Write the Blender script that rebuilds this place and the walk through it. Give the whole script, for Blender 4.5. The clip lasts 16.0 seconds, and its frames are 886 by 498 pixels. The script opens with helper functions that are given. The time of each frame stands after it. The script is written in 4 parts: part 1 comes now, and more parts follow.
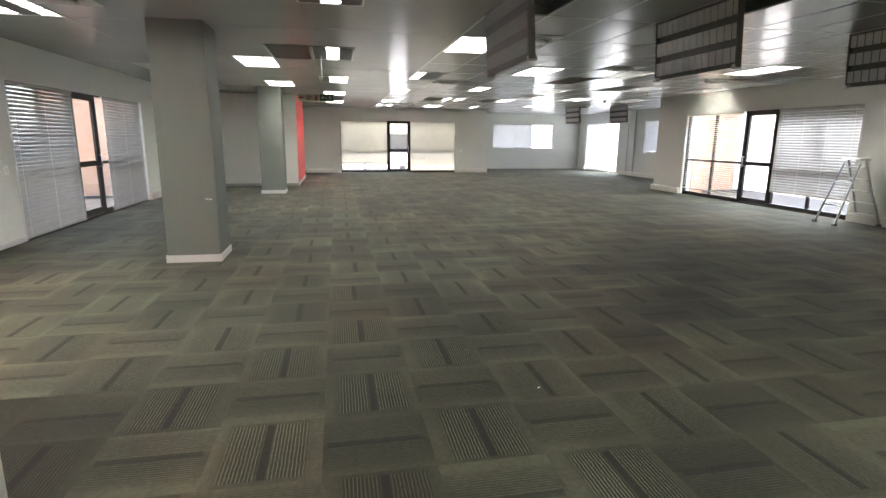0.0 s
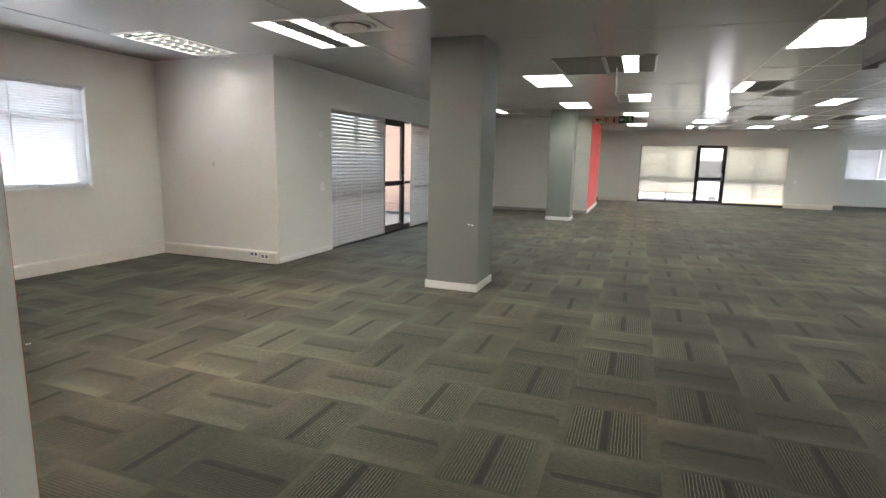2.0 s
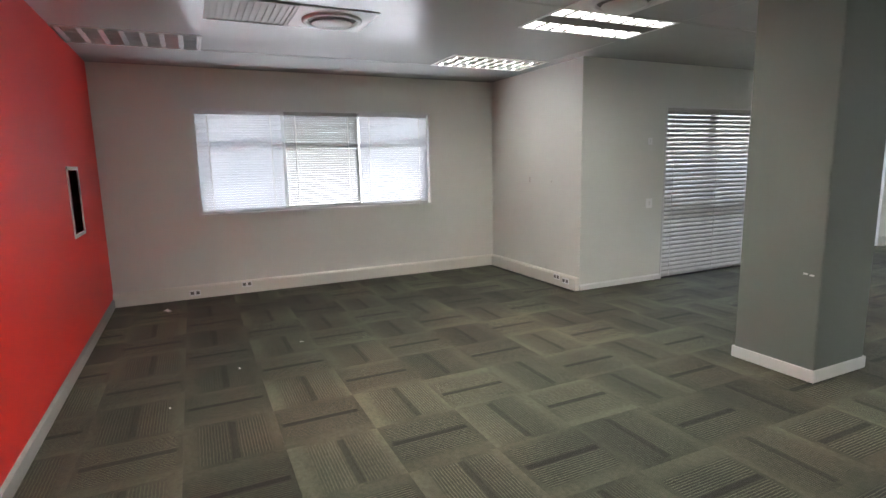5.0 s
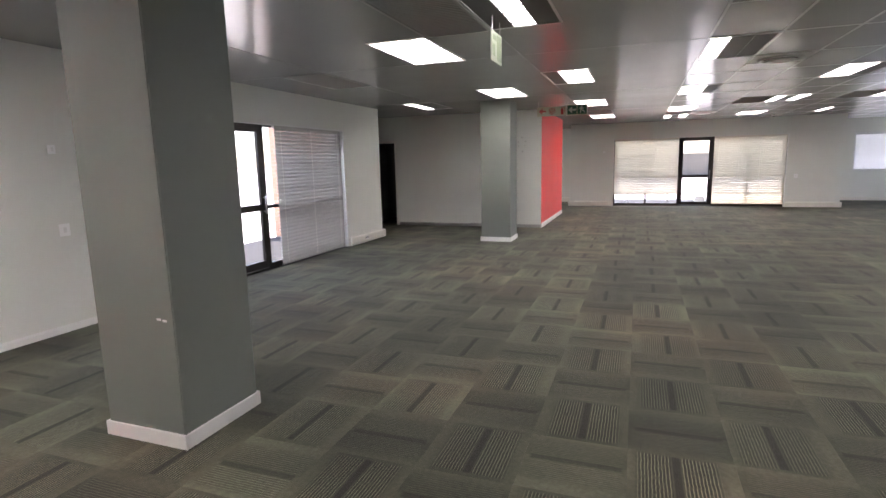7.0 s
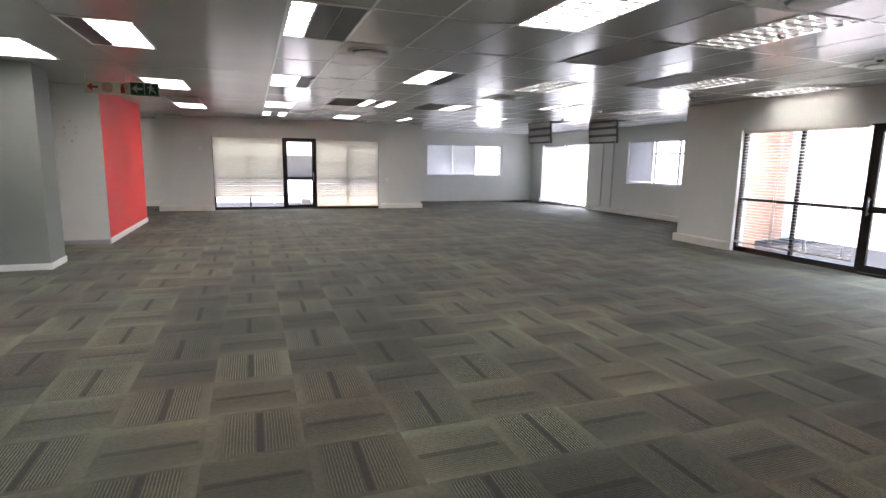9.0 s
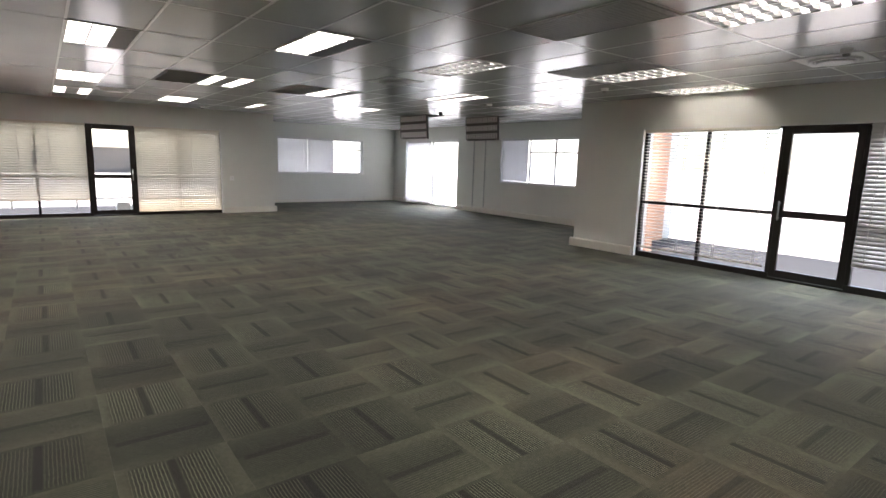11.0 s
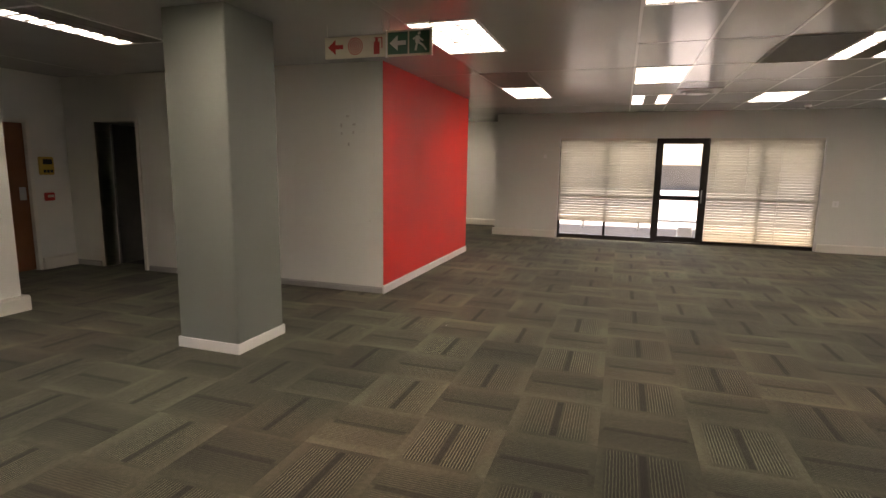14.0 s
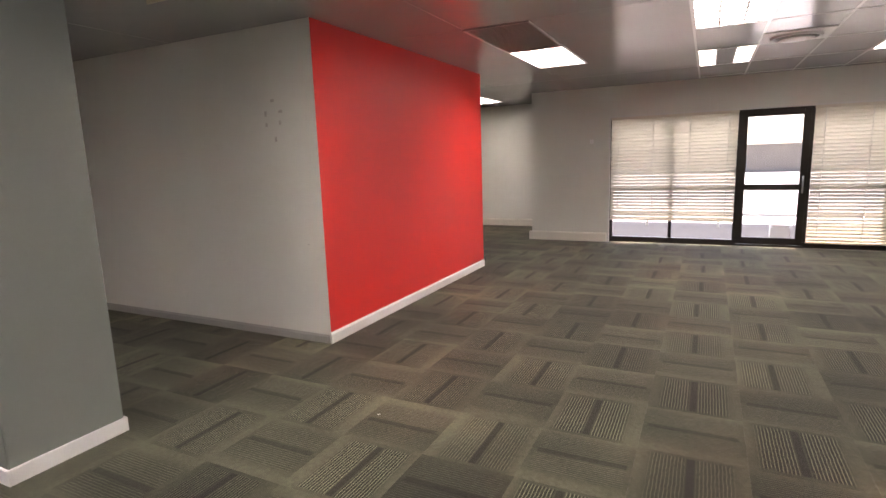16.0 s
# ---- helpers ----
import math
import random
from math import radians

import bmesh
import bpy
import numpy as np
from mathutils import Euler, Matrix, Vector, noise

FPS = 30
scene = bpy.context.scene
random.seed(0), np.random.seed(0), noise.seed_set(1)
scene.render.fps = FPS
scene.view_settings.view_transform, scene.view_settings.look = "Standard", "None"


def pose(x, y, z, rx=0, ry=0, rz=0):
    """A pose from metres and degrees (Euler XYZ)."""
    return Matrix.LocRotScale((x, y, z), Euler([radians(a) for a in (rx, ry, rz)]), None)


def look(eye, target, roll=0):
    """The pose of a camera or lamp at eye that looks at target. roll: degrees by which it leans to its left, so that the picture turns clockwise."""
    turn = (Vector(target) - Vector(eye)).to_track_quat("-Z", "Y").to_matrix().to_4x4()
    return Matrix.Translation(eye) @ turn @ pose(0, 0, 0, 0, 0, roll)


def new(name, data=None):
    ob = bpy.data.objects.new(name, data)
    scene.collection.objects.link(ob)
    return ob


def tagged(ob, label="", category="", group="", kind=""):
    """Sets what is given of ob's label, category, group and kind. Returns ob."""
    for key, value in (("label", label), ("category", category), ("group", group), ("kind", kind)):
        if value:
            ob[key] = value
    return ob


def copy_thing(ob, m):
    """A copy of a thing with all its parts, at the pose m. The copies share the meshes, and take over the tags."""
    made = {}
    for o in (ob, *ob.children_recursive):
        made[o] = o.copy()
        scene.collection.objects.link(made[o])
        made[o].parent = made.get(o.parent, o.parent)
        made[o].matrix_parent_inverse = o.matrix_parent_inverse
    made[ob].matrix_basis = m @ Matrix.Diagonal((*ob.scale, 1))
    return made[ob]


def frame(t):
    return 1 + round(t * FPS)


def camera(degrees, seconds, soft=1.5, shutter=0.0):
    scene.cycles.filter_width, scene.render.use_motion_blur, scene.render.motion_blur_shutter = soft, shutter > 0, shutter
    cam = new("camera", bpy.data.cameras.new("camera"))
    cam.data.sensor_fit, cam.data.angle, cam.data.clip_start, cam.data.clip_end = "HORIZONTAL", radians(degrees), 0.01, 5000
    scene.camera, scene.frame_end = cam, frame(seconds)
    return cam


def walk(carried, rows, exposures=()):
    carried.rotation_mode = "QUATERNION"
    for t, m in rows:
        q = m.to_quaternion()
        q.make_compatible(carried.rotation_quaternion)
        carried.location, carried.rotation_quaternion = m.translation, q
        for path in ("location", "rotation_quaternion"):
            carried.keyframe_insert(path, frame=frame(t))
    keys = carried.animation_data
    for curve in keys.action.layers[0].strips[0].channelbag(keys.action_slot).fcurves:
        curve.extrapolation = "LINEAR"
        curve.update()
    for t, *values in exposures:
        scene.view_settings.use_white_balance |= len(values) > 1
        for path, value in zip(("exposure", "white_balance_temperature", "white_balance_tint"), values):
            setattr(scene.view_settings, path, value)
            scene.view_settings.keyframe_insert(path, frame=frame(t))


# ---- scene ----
cam = camera(79.9, 16.0)
PATH = [
    (0, (0.344, 1.082, 1.41), (0.727, 3.002, 1.001), 0.6),
    (0.5, (0.48, 1.24, 1.391), (0.553, 3.198, 0.99), 1.3),
    (1, (0.508, 1.525, 1.38), (0.346, 3.481, 0.995), 1.8),
    (1.5, (0.51, 1.826, 1.387), (0.134, 3.76, 1.039), 1.8),
    (2, (0.544, 2.135, 1.384), (-0.133, 3.987, 1.051), 1.3),
    (2.5, (0.555, 2.399, 1.392), (-0.467, 4.086, 1.058), 1.6),
    (3, (0.587, 2.687, 1.422), (-0.751, 4.138, 1.102), 0.9),
    (3.2, (0.617, 2.800, 1.430), (-0.817, 4.161, 1.124), 0.5),
    (4.25, (0.820, 3.380, 1.465), (-0.940, 4.277, 1.149), -0.4),
    (4.8, (0.930, 3.690, 1.480), (-0.874, 4.493, 1.160), -1.1),
    (5.3, (1.030, 3.985, 1.490), (-0.690, 4.954, 1.174), -1.7),
    (5.5, (1.053, 4.15, 1.491), (-0.598, 5.232, 1.167), -1.9),
    (6, (1.082, 4.578, 1.478), (-0.26, 6.025, 1.151), -2.5),
    (6.5, (1.142, 4.983, 1.489), (0.136, 6.683, 1.17), -2.2),
    (7, (1.242, 5.393, 1.501), (0.559, 7.245, 1.179), -1.3),
    (7.5, (1.265, 5.808, 1.503), (0.982, 7.762, 1.185), -0.2),
    (8, (1.334, 6.225, 1.487), (1.456, 8.199, 1.187), 0.4),
    (8.5, (1.498, 6.601, 1.478), (1.905, 8.533, 1.159), 1.2),
    (9, (1.527, 7.007, 1.47), (2.197, 8.863, 1.146), 1.0),
    (9.5, (1.573, 7.417, 1.461), (2.467, 9.176, 1.132), 1.2),
    (9.7, (1.575, 7.610, 1.463), (2.541, 9.331, 1.136), 1.3),
    (10.75, (1.578, 8.650, 1.476), (2.780, 10.216, 1.153), 1.7),
    (11.8, (1.570, 9.710, 1.487), (2.554, 11.421, 1.164), 2.1),
    (12, (1.578, 9.909, 1.491), (2.457, 11.677, 1.174), 2.2),
    (12.5, (1.688, 10.375, 1.466), (2.201, 12.285, 1.172), 2.5),
    (13, (1.707, 10.9, 1.451), (1.884, 12.872, 1.167), 3.0),
    (13.5, (1.745, 11.339, 1.472), (1.539, 13.307, 1.179), 2.0),
    (14, (1.771, 11.842, 1.477), (1.147, 13.717, 1.168), 0.9),
    (14.5, (1.767, 12.352, 1.483), (0.87, 14.109, 1.153), -0.8),
    (15, (1.847, 12.864, 1.464), (0.849, 14.559, 1.105), -2.0),
    (15.5, (1.917, 13.386, 1.448), (0.928, 15.085, 1.079), -2.7),
    (16, (2.0, 13.936, 1.499), (1.117, 15.699, 1.166), -1.9),
]
EXPOSURES = [(0, 2.82, 6550, 14), (3, 2.76, 6450, 12), (6, 2.5, 6350, 16), (7.5, 2.76, 6450, 25), (9.5, 2.5, 6250, 20), (12.5, 2.0, 7500, 18), (13.5, 1.97, 7950, 21), (14.5, 2.32, 8000, 27), (16, 2.6, 7100, 28)]
walk(cam, [(t, look(e, g, r)) for t, e, g, r in PATH], EXPOSURES)

# ---- world, sun ----
SUN_AZ, SUN_EL = radians(-8), radians(79)      # the sun stands high beyond the far wall
world = bpy.data.worlds.new("sky_world")
scene.world = world
world.use_nodes = True
wn, wl = world.node_tree.nodes, world.node_tree.links
sky = wn.new("ShaderNodeTexSky")
sky.sky_type, sky.sun_disc = "NISHITA", False
sky.sun_elevation, sky.sun_rotation = SUN_EL, SUN_AZ
wl.new(sky.outputs[0], wn["Background"].inputs[0])
wn["Background"].inputs[1].default_value = 0.15
sun = new("sun", bpy.data.lights.new("sun", "SUN"))
sun.data.energy, sun.data.angle, sun.data.color = 4.6, radians(0.5), (1, 0.94, 0.85)
sun.matrix_world = look((0, 0, 20), (-math.sin(SUN_AZ) * math.cos(SUN_EL), -math.cos(SUN_AZ) * math.cos(SUN_EL), 20 - math.sin(SUN_EL)))


# area lamps added as daylight: far bay and bay window openings, outside above doors
def opening_light(x, y, z, w, h, turn, power, lean=90):
    a = new("daylight_fill_lamp", bpy.data.lights.new("daylight_fill_lamp", "AREA"))
    a.data.shape, a.data.size, a.data.size_y = "RECTANGLE", w, h
    a.data.energy, a.data.color = power, (0.84, 0.92, 1.0)
    a.matrix_world = pose(x, y, z, lean, 0, turn)


opening_light(12.40, 23.78, 1.1, 2.9, 2.1, 90, 9)
opening_light(12.40, 18.9, 1.56, 2.7, 1.2, 90, 6)
opening_light(9.28, 26.36, 1.55, 3.0, 1.15, 180, 6)
opening_light(10.75, 11.1, 2.9, 3.6, 0.8, 90, 115, 38)
opening_light(13.3, 23.78, 2.95, 3.0, 0.8, 90, 140, 38)
opening_light(-5.98, 5.31, 1.55, 2.85, 1.15, -90, 15)
opening_light(-4.95, 11.3, 2.85, 3.6, 0.8, -90, 26, 38)
opening_light(2.88, 24.6, 2.85, 4.0, 0.8, 180, 26, 38)


# ---- materials ----
def mat(name, base, rough=0.6, metal=0.0, var=0.08, scale=3.0, fine=120.0, bump=0.05, spec=0.5, coords="Object"):
    """A painted or plain surface: broad blotches, fine grain and a light relief."""
    m = bpy.data.materials.new(name)
    m.use_nodes = True
    n, l = m.node_tree.nodes, m.node_tree.links
    b = n["Principled BSDF"]
    b.inputs["Roughness"].default_value, b.inputs["Metallic"].default_value = rough, metal
    b.inputs["Specular IOR Level"].default_value = spec
    tc = n.new("ShaderNodeTexCoord")
    big, small = n.new("ShaderNodeTexNoise"), n.new("ShaderNodeTexNoise")
    big.inputs["Scale"].default_value, big.inputs["Detail"].default_value = scale, 4
    small.inputs["Scale"].default_value, small.inputs["Detail"].default_value = fine, 3
    for q in (big, small):
        l.new(tc.outputs[coords], q.inputs["Vector"])
    mix = n.new("ShaderNodeMix")
    mix.data_type = "RGBA"
    mix.inputs[6].default_value = (*[c * (1 - var) for c in base], 1)
    mix.inputs[7].default_value = (*[min(1, c * (1 + var)) for c in base], 1)
    add = n.new("ShaderNodeMath")
    add.operation = "MULTIPLY_ADD"
    l.new(small.outputs[0], add.inputs[0])
    add.inputs[1].default_value = 0.4
    sub = n.new("ShaderNodeMath")
    sub.operation = "MULTIPLY_ADD"
    l.new(big.outputs[0], sub.inputs[0])
    sub.inputs[1].default_value, sub.inputs[2].default_value = 1.6, -0.5
    l.new(sub.outputs[0], add.inputs[2])
    l.new(add.outputs[0], mix.inputs[0])
    l.new(mix.outputs[2], b.inputs["Base Color"])
    ro = n.new("ShaderNodeMath")
    ro.operation = "MULTIPLY_ADD"
    l.new(big.outputs[0], ro.inputs[0])
    ro.inputs[1].default_value, ro.inputs[2].default_value = 0.16, rough - 0.08
    l.new(ro.outputs[0], b.inputs["Roughness"])
    if bump:
        bp = n.new("ShaderNodeBump")
        bp.inputs["Strength"].default_value, bp.inputs["Distance"].default_value = bump, 0.01
        l.new(small.outputs[0], bp.inputs["Height"])
        l.new(bp.outputs[0], b.inputs["Normal"])
    return m


def glow(name, colour, strength):
    m = bpy.data.materials.new(name)
    m.use_nodes = True
    b = m.node_tree.nodes["Principled BSDF"]
    b.inputs["Base Color"].default_value = (0.8, 0.8, 0.8, 1)
    b.inputs["Emission Color"].default_value = (*colour, 1)
    b.inputs["Emission Strength"].default_value = strength
    return m


WALL = mat("wall_paint", (0.71, 0.715, 0.665), 0.55, var=0.04, scale=0.9, fine=160, bump=0.12)
GREY = mat("grey_paint", (0.185, 0.205, 0.18), 0.55, var=0.05, scale=1.2, fine=160, bump=0.12)
RED = mat("red_paint", (0.74, 0.032, 0.024), 0.5, var=0.06, scale=1.5, fine=160, bump=0.12)
SKIRT = mat("skirting_paint", (0.74, 0.72, 0.65), 0.45, var=0.05, scale=2, bump=0.03)
SKIRT_DARK = mat("grey_skirting", (0.33, 0.325, 0.31), 0.5, var=0.08, scale=3, bump=0.03)
WHITE = mat("white_trim", (0.74, 0.74, 0.72), 0.4, var=0.04, bump=0.02)
CEIL = mat("ceiling_vinyl", (0.50, 0.50, 0.49), 0.205, var=0.03, scale=0.8, fine=60, bump=0.04, spec=0.5)
TBAR = mat("grid_bar_metal", (0.88, 0.88, 0.87), 0.20, var=0.03, bump=0)
FRAME = mat("bronze_frame", (0.035, 0.03, 0.028), 0.38, metal=0.6, var=0.15, scale=8, bump=0.02)
SLAT = mat("blind_slat", (0.60, 0.58, 0.53), 0.42, var=0.06, scale=6, bump=0.02)
SLAT.node_tree.nodes["Principled BSDF"].inputs["Base Color"].default_value = (0.6, 0.58, 0.53, 1)
_n, _l = SLAT.node_tree.nodes, SLAT.node_tree.links
_t, _m = _n.new("ShaderNodeBsdfTranslucent"), _n.new("ShaderNodeMixShader")
_t.inputs[0].default_value, _m.inputs[0].default_value = (0.84, 0.79, 0.68, 1), 0.62
_l.new(_n["Principled BSDF"].outputs[0], _m.inputs[1])
_l.new(_t.outputs[0], _m.inputs[2])
_l.new(_m.outputs[0], _n["Material Output"].inputs[0])
SLATW = SLAT.copy()
SLATW.name = "white_blind_slat"
for _q in SLATW.node_tree.nodes:
    if _q.type == "MIX":
        _q.inputs[6].default_value, _q.inputs[7].default_value = (0.66, 0.66, 0.66, 1), (0.73, 0.73, 0.73, 1)
    if _q.type == "BSDF_TRANSLUCENT":
        _q.inputs[0].default_value = (0.78, 0.78, 0.79, 1)
    if _q.type == "MIX_SHADER":
        _q.inputs[0].default_value = 0.40
# opaque, greyer copy: shade on the room side is put into the colour
SLATO = SLAT.copy()
SLATO.name = "opaque_blind_slat"
for _q in SLATO.node_tree.nodes:
    if _q.type == "MIX":
        _q.inputs[6].default_value, _q.inputs[7].default_value = (0.40, 0.395, 0.38, 1), (0.47, 0.465, 0.45, 1)
    if _q.type == "MIX_SHADER":
        _q.inputs[0].default_value = 0.1
CORD = mat("blind_cord", (0.75, 0.73, 0.68), 0.7, var=0.05, bump=0)
LOUVRE = mat("louvre_aluminium", (0.74, 0.74, 0.73), 0.4, metal=0.15, var=0.04, scale=9, bump=0.02)
# near-black base carries the dark reflections that polished blades show
BLADE = mat("polished_blade", (0.10, 0.10, 0.10), 0.3, metal=1.0, var=0.04, scale=9, bump=0)
BODY = mat("fitting_enamel", (0.62, 0.62, 0.60), 0.4, var=0.05, bump=0.02)
DARK = mat("dark_void", (0.02, 0.02, 0.02), 0.8, var=0.2, bump=0)
# dark parts; also stands for shade in unlit trays, lanes and the store
DARK_GREY = mat("dark_part_and_shade", (0.17, 0.165, 0.155), 0.5, var=0.1, scale=8, bump=0.02)
WOOD = mat("brown_door_veneer", (0.20, 0.075, 0.028), 0.42, var=0.18, scale=2.2, fine=40, bump=0.04)
PLASTIC = mat("white_plastic", (0.86, 0.86, 0.85), 0.35, var=0.03, bump=0.01)
STEEL = mat("brushed_steel", (0.55, 0.55, 0.55), 0.32, metal=0.95, var=0.06, scale=12, bump=0.02)
ALU = mat("ladder_aluminium", (0.66, 0.67, 0.67), 0.34, metal=0.7, var=0.08, scale=12, bump=0.03)
BRICKM = mat("face_brick", (0.48, 0.20, 0.10), 0.85, var=0.22, scale=5, fine=90, bump=0.25)
MORTAR = mat("mortar", (0.42, 0.38, 0.33), 0.9, var=0.1, bump=0.2)
PAVE = mat("concrete_paving", (0.55, 0.53, 0.50), 0.85, var=0.14, scale=0.8, fine=60, bump=0.2)
GREEN = mat("sign_green", (0.012, 0.10, 0.05), 0.4, var=0.05, bump=0)
IVORY = mat("sign_ivory", (0.56, 0.53, 0.39), 0.4, var=0.04, bump=0)
SIGNWHITE = mat("sign_white", (0.58, 0.63, 0.55), 0.4, var=0.03, bump=0)
SIGNRED = mat("sign_red", (0.42, 0.02, 0.015), 0.4, var=0.05, bump=0)
YELLOW = mat("yellow_plastic", (0.55, 0.36, 0.05), 0.4, var=0.06, bump=0.01)
PAPER = mat("paper_scrap", (0.75, 0.75, 0.74), 0.8, var=0.04, bump=0.05)
SCUFF = mat("wall_scuff", (0.56, 0.54, 0.50), 0.8, var=0.3, scale=60, bump=0.1)
AIRGRILLE = mat("return_grille_paint", (0.46, 0.45, 0.43), 0.5, var=0.06, scale=8, bump=0.02)
LAMP = glow("lit_tube", (1.0, 0.97, 0.90), 5.4)
LAMP_TUBE = glow("slim_tube", (1.0, 0.97, 0.88), 13.0)
GLASS = bpy.data.materials.new("window_glass")
GLASS.use_nodes = True
_g = GLASS.node_tree.nodes["Principled BSDF"]
_g.inputs["Transmission Weight"].default_value, _g.inputs["Roughness"].default_value, _g.inputs["IOR"].default_value = 1.0, 0.0, 1.45


def carpet_material(name, line):
    """Carpet tile: a dark bar down the middle, thin light lines beside it, worn and stained tile by tile."""
    m = bpy.data.materials.new(name)
    m.use_nodes = True
    n, l = m.node_tree.nodes, m.node_tree.links
    b = n["Principled BSDF"]
    b.inputs["Roughness"].default_value, b.inputs["Specular IOR Level"].default_value = 0.85, 0.3
    b.inputs["Sheen Weight"].default_value, b.inputs["Sheen Roughness"].default_value = 0.08, 0.45

    def mth(op, a, c=None, d=None):
        q = n.new("ShaderNodeMath")
        q.operation = op
        for i, v in enumerate((a, c, d)):
            if v is None:
                continue
            if isinstance(v, (int, float)):
                q.inputs[i].default_value = v
            else:
                l.new(v, q.inputs[i])
        return q.outputs[0]

    def ramp(v, lo, hi):
        q = n.new("ShaderNodeMapRange")
        q.interpolation_type = "SMOOTHSTEP"
        l.new(v, q.inputs[0])
        q.inputs[1].default_value, q.inputs[2].default_value = lo, hi
        return q.outputs[0]

    uv, ob, geo, tc = n.new("ShaderNodeUVMap"), n.new("ShaderNodeObjectInfo"), n.new("ShaderNodeNewGeometry"), n.new("ShaderNodeTexCoord")
    uv.uv_map = "UVMap"
    rnd = mth("FRACT", mth("ADD", ob.outputs["Random"], geo.outputs["Random Per Island"]))
    rnd2 = mth("FRACT", mth("MULTIPLY", rnd, 17.31))
    rnd3 = mth("FRACT", mth("MULTIPLY", rnd, 43.7))
    sep = n.new("ShaderNodeSeparateXYZ")
    l.new(uv.outputs[0], sep.inputs[0])
    u, v = sep.outputs[0], sep.outputs[1]
    # wobble of the tufted lines
    wob = n.new("ShaderNodeTexNoise")
    wob.inputs["Scale"].default_value = 9
    pos = n.new("ShaderNodeVectorMath")
    pos.operation = "ADD"
    l.new(uv.outputs[0], pos.inputs[0])
    cmb = n.new("ShaderNodeCombineXYZ")
    l.new(mth("MULTIPLY", rnd, 50.0), cmb.inputs[0])
    l.new(mth("MULTIPLY", rnd2, 50.0), cmb.inputs[1])
    l.new(cmb.outputs[0], pos.inputs[1])
    l.new(pos.outputs[0], wob.inputs["Vector"])
    off = mth("MULTIPLY_ADD", rnd2, 0.14, -0.07)
    cu = mth("ADD", mth("SUBTRACT", u, 0.5), off)
    au = mth("ABSOLUTE", cu)
    bar = mth("SUBTRACT", 1.0, ramp(au, 0.027, 0.05))
    ends = mth("MULTIPLY", ramp(v, 0.03, 0.06), mth("SUBTRACT", 1.0, ramp(v, 0.92, 0.96)))
    # one side of the bar darker: pile shading put into the colour
    lean = mth("MULTIPLY", ramp(cu, 0.0, 0.03), mth("SUBTRACT", 1.0, ramp(cu, 0.10, 0.42)))
    bar = mth("MULTIPLY", bar, ends)
    # thin lines
    lines = mth("SINE", mth("ADD", mth("MULTIPLY", u, 2 * math.pi * 31), mth("MULTIPLY", wob.outputs[0], 3.6)))
    lines = ramp(lines, 0.35, 0.85)
    zone = mth("MULTIPLY", ramp(au, 0.046, 0.056), mth("SUBTRACT", 1.0, ramp(au, 0.32, 0.40)))
    brk = n.new("ShaderNodeTexNoise")
    brk.inputs["Scale"].default_value, brk.inputs["Detail"].default_value = 14, 4
    l.new(pos.outputs[0], brk.inputs["Vector"])
    zone = mth("MULTIPLY", mth("MULTIPLY", zone, ends), mth("MULTIPLY", ramp(brk.outputs[0], 0.25, 0.5), mth("MULTIPLY_ADD", rnd3, 0.55, 0.45)))
    lines_in = mth("MULTIPLY", lines, zone)
    dark_in = mth("MULTIPLY", mth("SUBTRACT", 1.0, lines), zone)
    # pile grain and broad stains
    pile, stain, wear, tuft = (n.new("ShaderNodeTexNoise") for _ in range(4))
    for q, s, d in ((pile, 220, 3), (stain, 0.55, 5), (wear, 1.3, 6), (tuft, 38, 5)):
        q.inputs["Scale"].default_value, q.inputs["Detail"].default_value = s, d
        l.new(geo.outputs["Position"], q.inputs["Vector"])
    val = mth("MULTIPLY_ADD", rnd, 0.62, 0.62)
    val = mth("MULTIPLY", val, mth("MULTIPLY_ADD", ramp(stain.outputs[0], 0.3, 0.7), 0.35, 0.82))
    val = mth("MULTIPLY", val, mth("MULTIPLY_ADD", ramp(au, 0.32, 0.47), 0.40, 0.96))
    val = mth("MULTIPLY", val, mth("MULTIPLY_ADD", pile.outputs[0], 0.7, 0.65))
    val = mth("MULTIPLY", val, mth("MULTIPLY_ADD", tuft.outputs[0], 0.9, 0.55))
    val = mth("MULTIPLY", val, mth("MULTIPLY_ADD", wear.outputs[0], 1.4, 0.28))
    val = mth("MULTIPLY", val, mth("MULTIPLY_ADD", bar, -0.68 if line > 0.5 else -0.5, 1.0))
    val = mth("MULTIPLY", val, mth("MULTIPLY_ADD", lines_in, 2.2 * line, 1.0))
    val = mth("MULTIPLY", val, mth("MULTIPLY_ADD", dark_in, -0.66 * line, 1.0))
    val = mth("MULTIPLY", val, mth("MULTIPLY_ADD", lean, -0.24 if line < 0.5 else -0.08, 1.0))
    hue = n.new("ShaderNodeMix")
    hue.data_type = "RGBA"
    hue.inputs[6].default_value, hue.inputs[7].default_value = (0.060, 0.064, 0.041, 1), (0.074, 0.064, 0.040, 1)
    l.new(ramp(stain.outputs[0], 0.45, 0.68), hue.inputs[0])
    mul = n.new("ShaderNodeVectorMath")
    mul.operation = "SCALE"
    l.new(hue.outputs[2], mul.inputs[0])
    l.new(val, mul.inputs["Scale"])
    l.new(mul.outputs[0], b.inputs["Base Color"])
    bp = n.new("ShaderNodeBump")
    bp.inputs["Strength"].default_value, bp.inputs["Distance"].default_value = 0.5, 0.004
    l.new(mth("ADD", pile.outputs[0], mth("MULTIPLY", lines_in, 0.6)), bp.inputs["Height"])
    l.new(bp.outputs[0], b.inputs["Normal"])
    return m


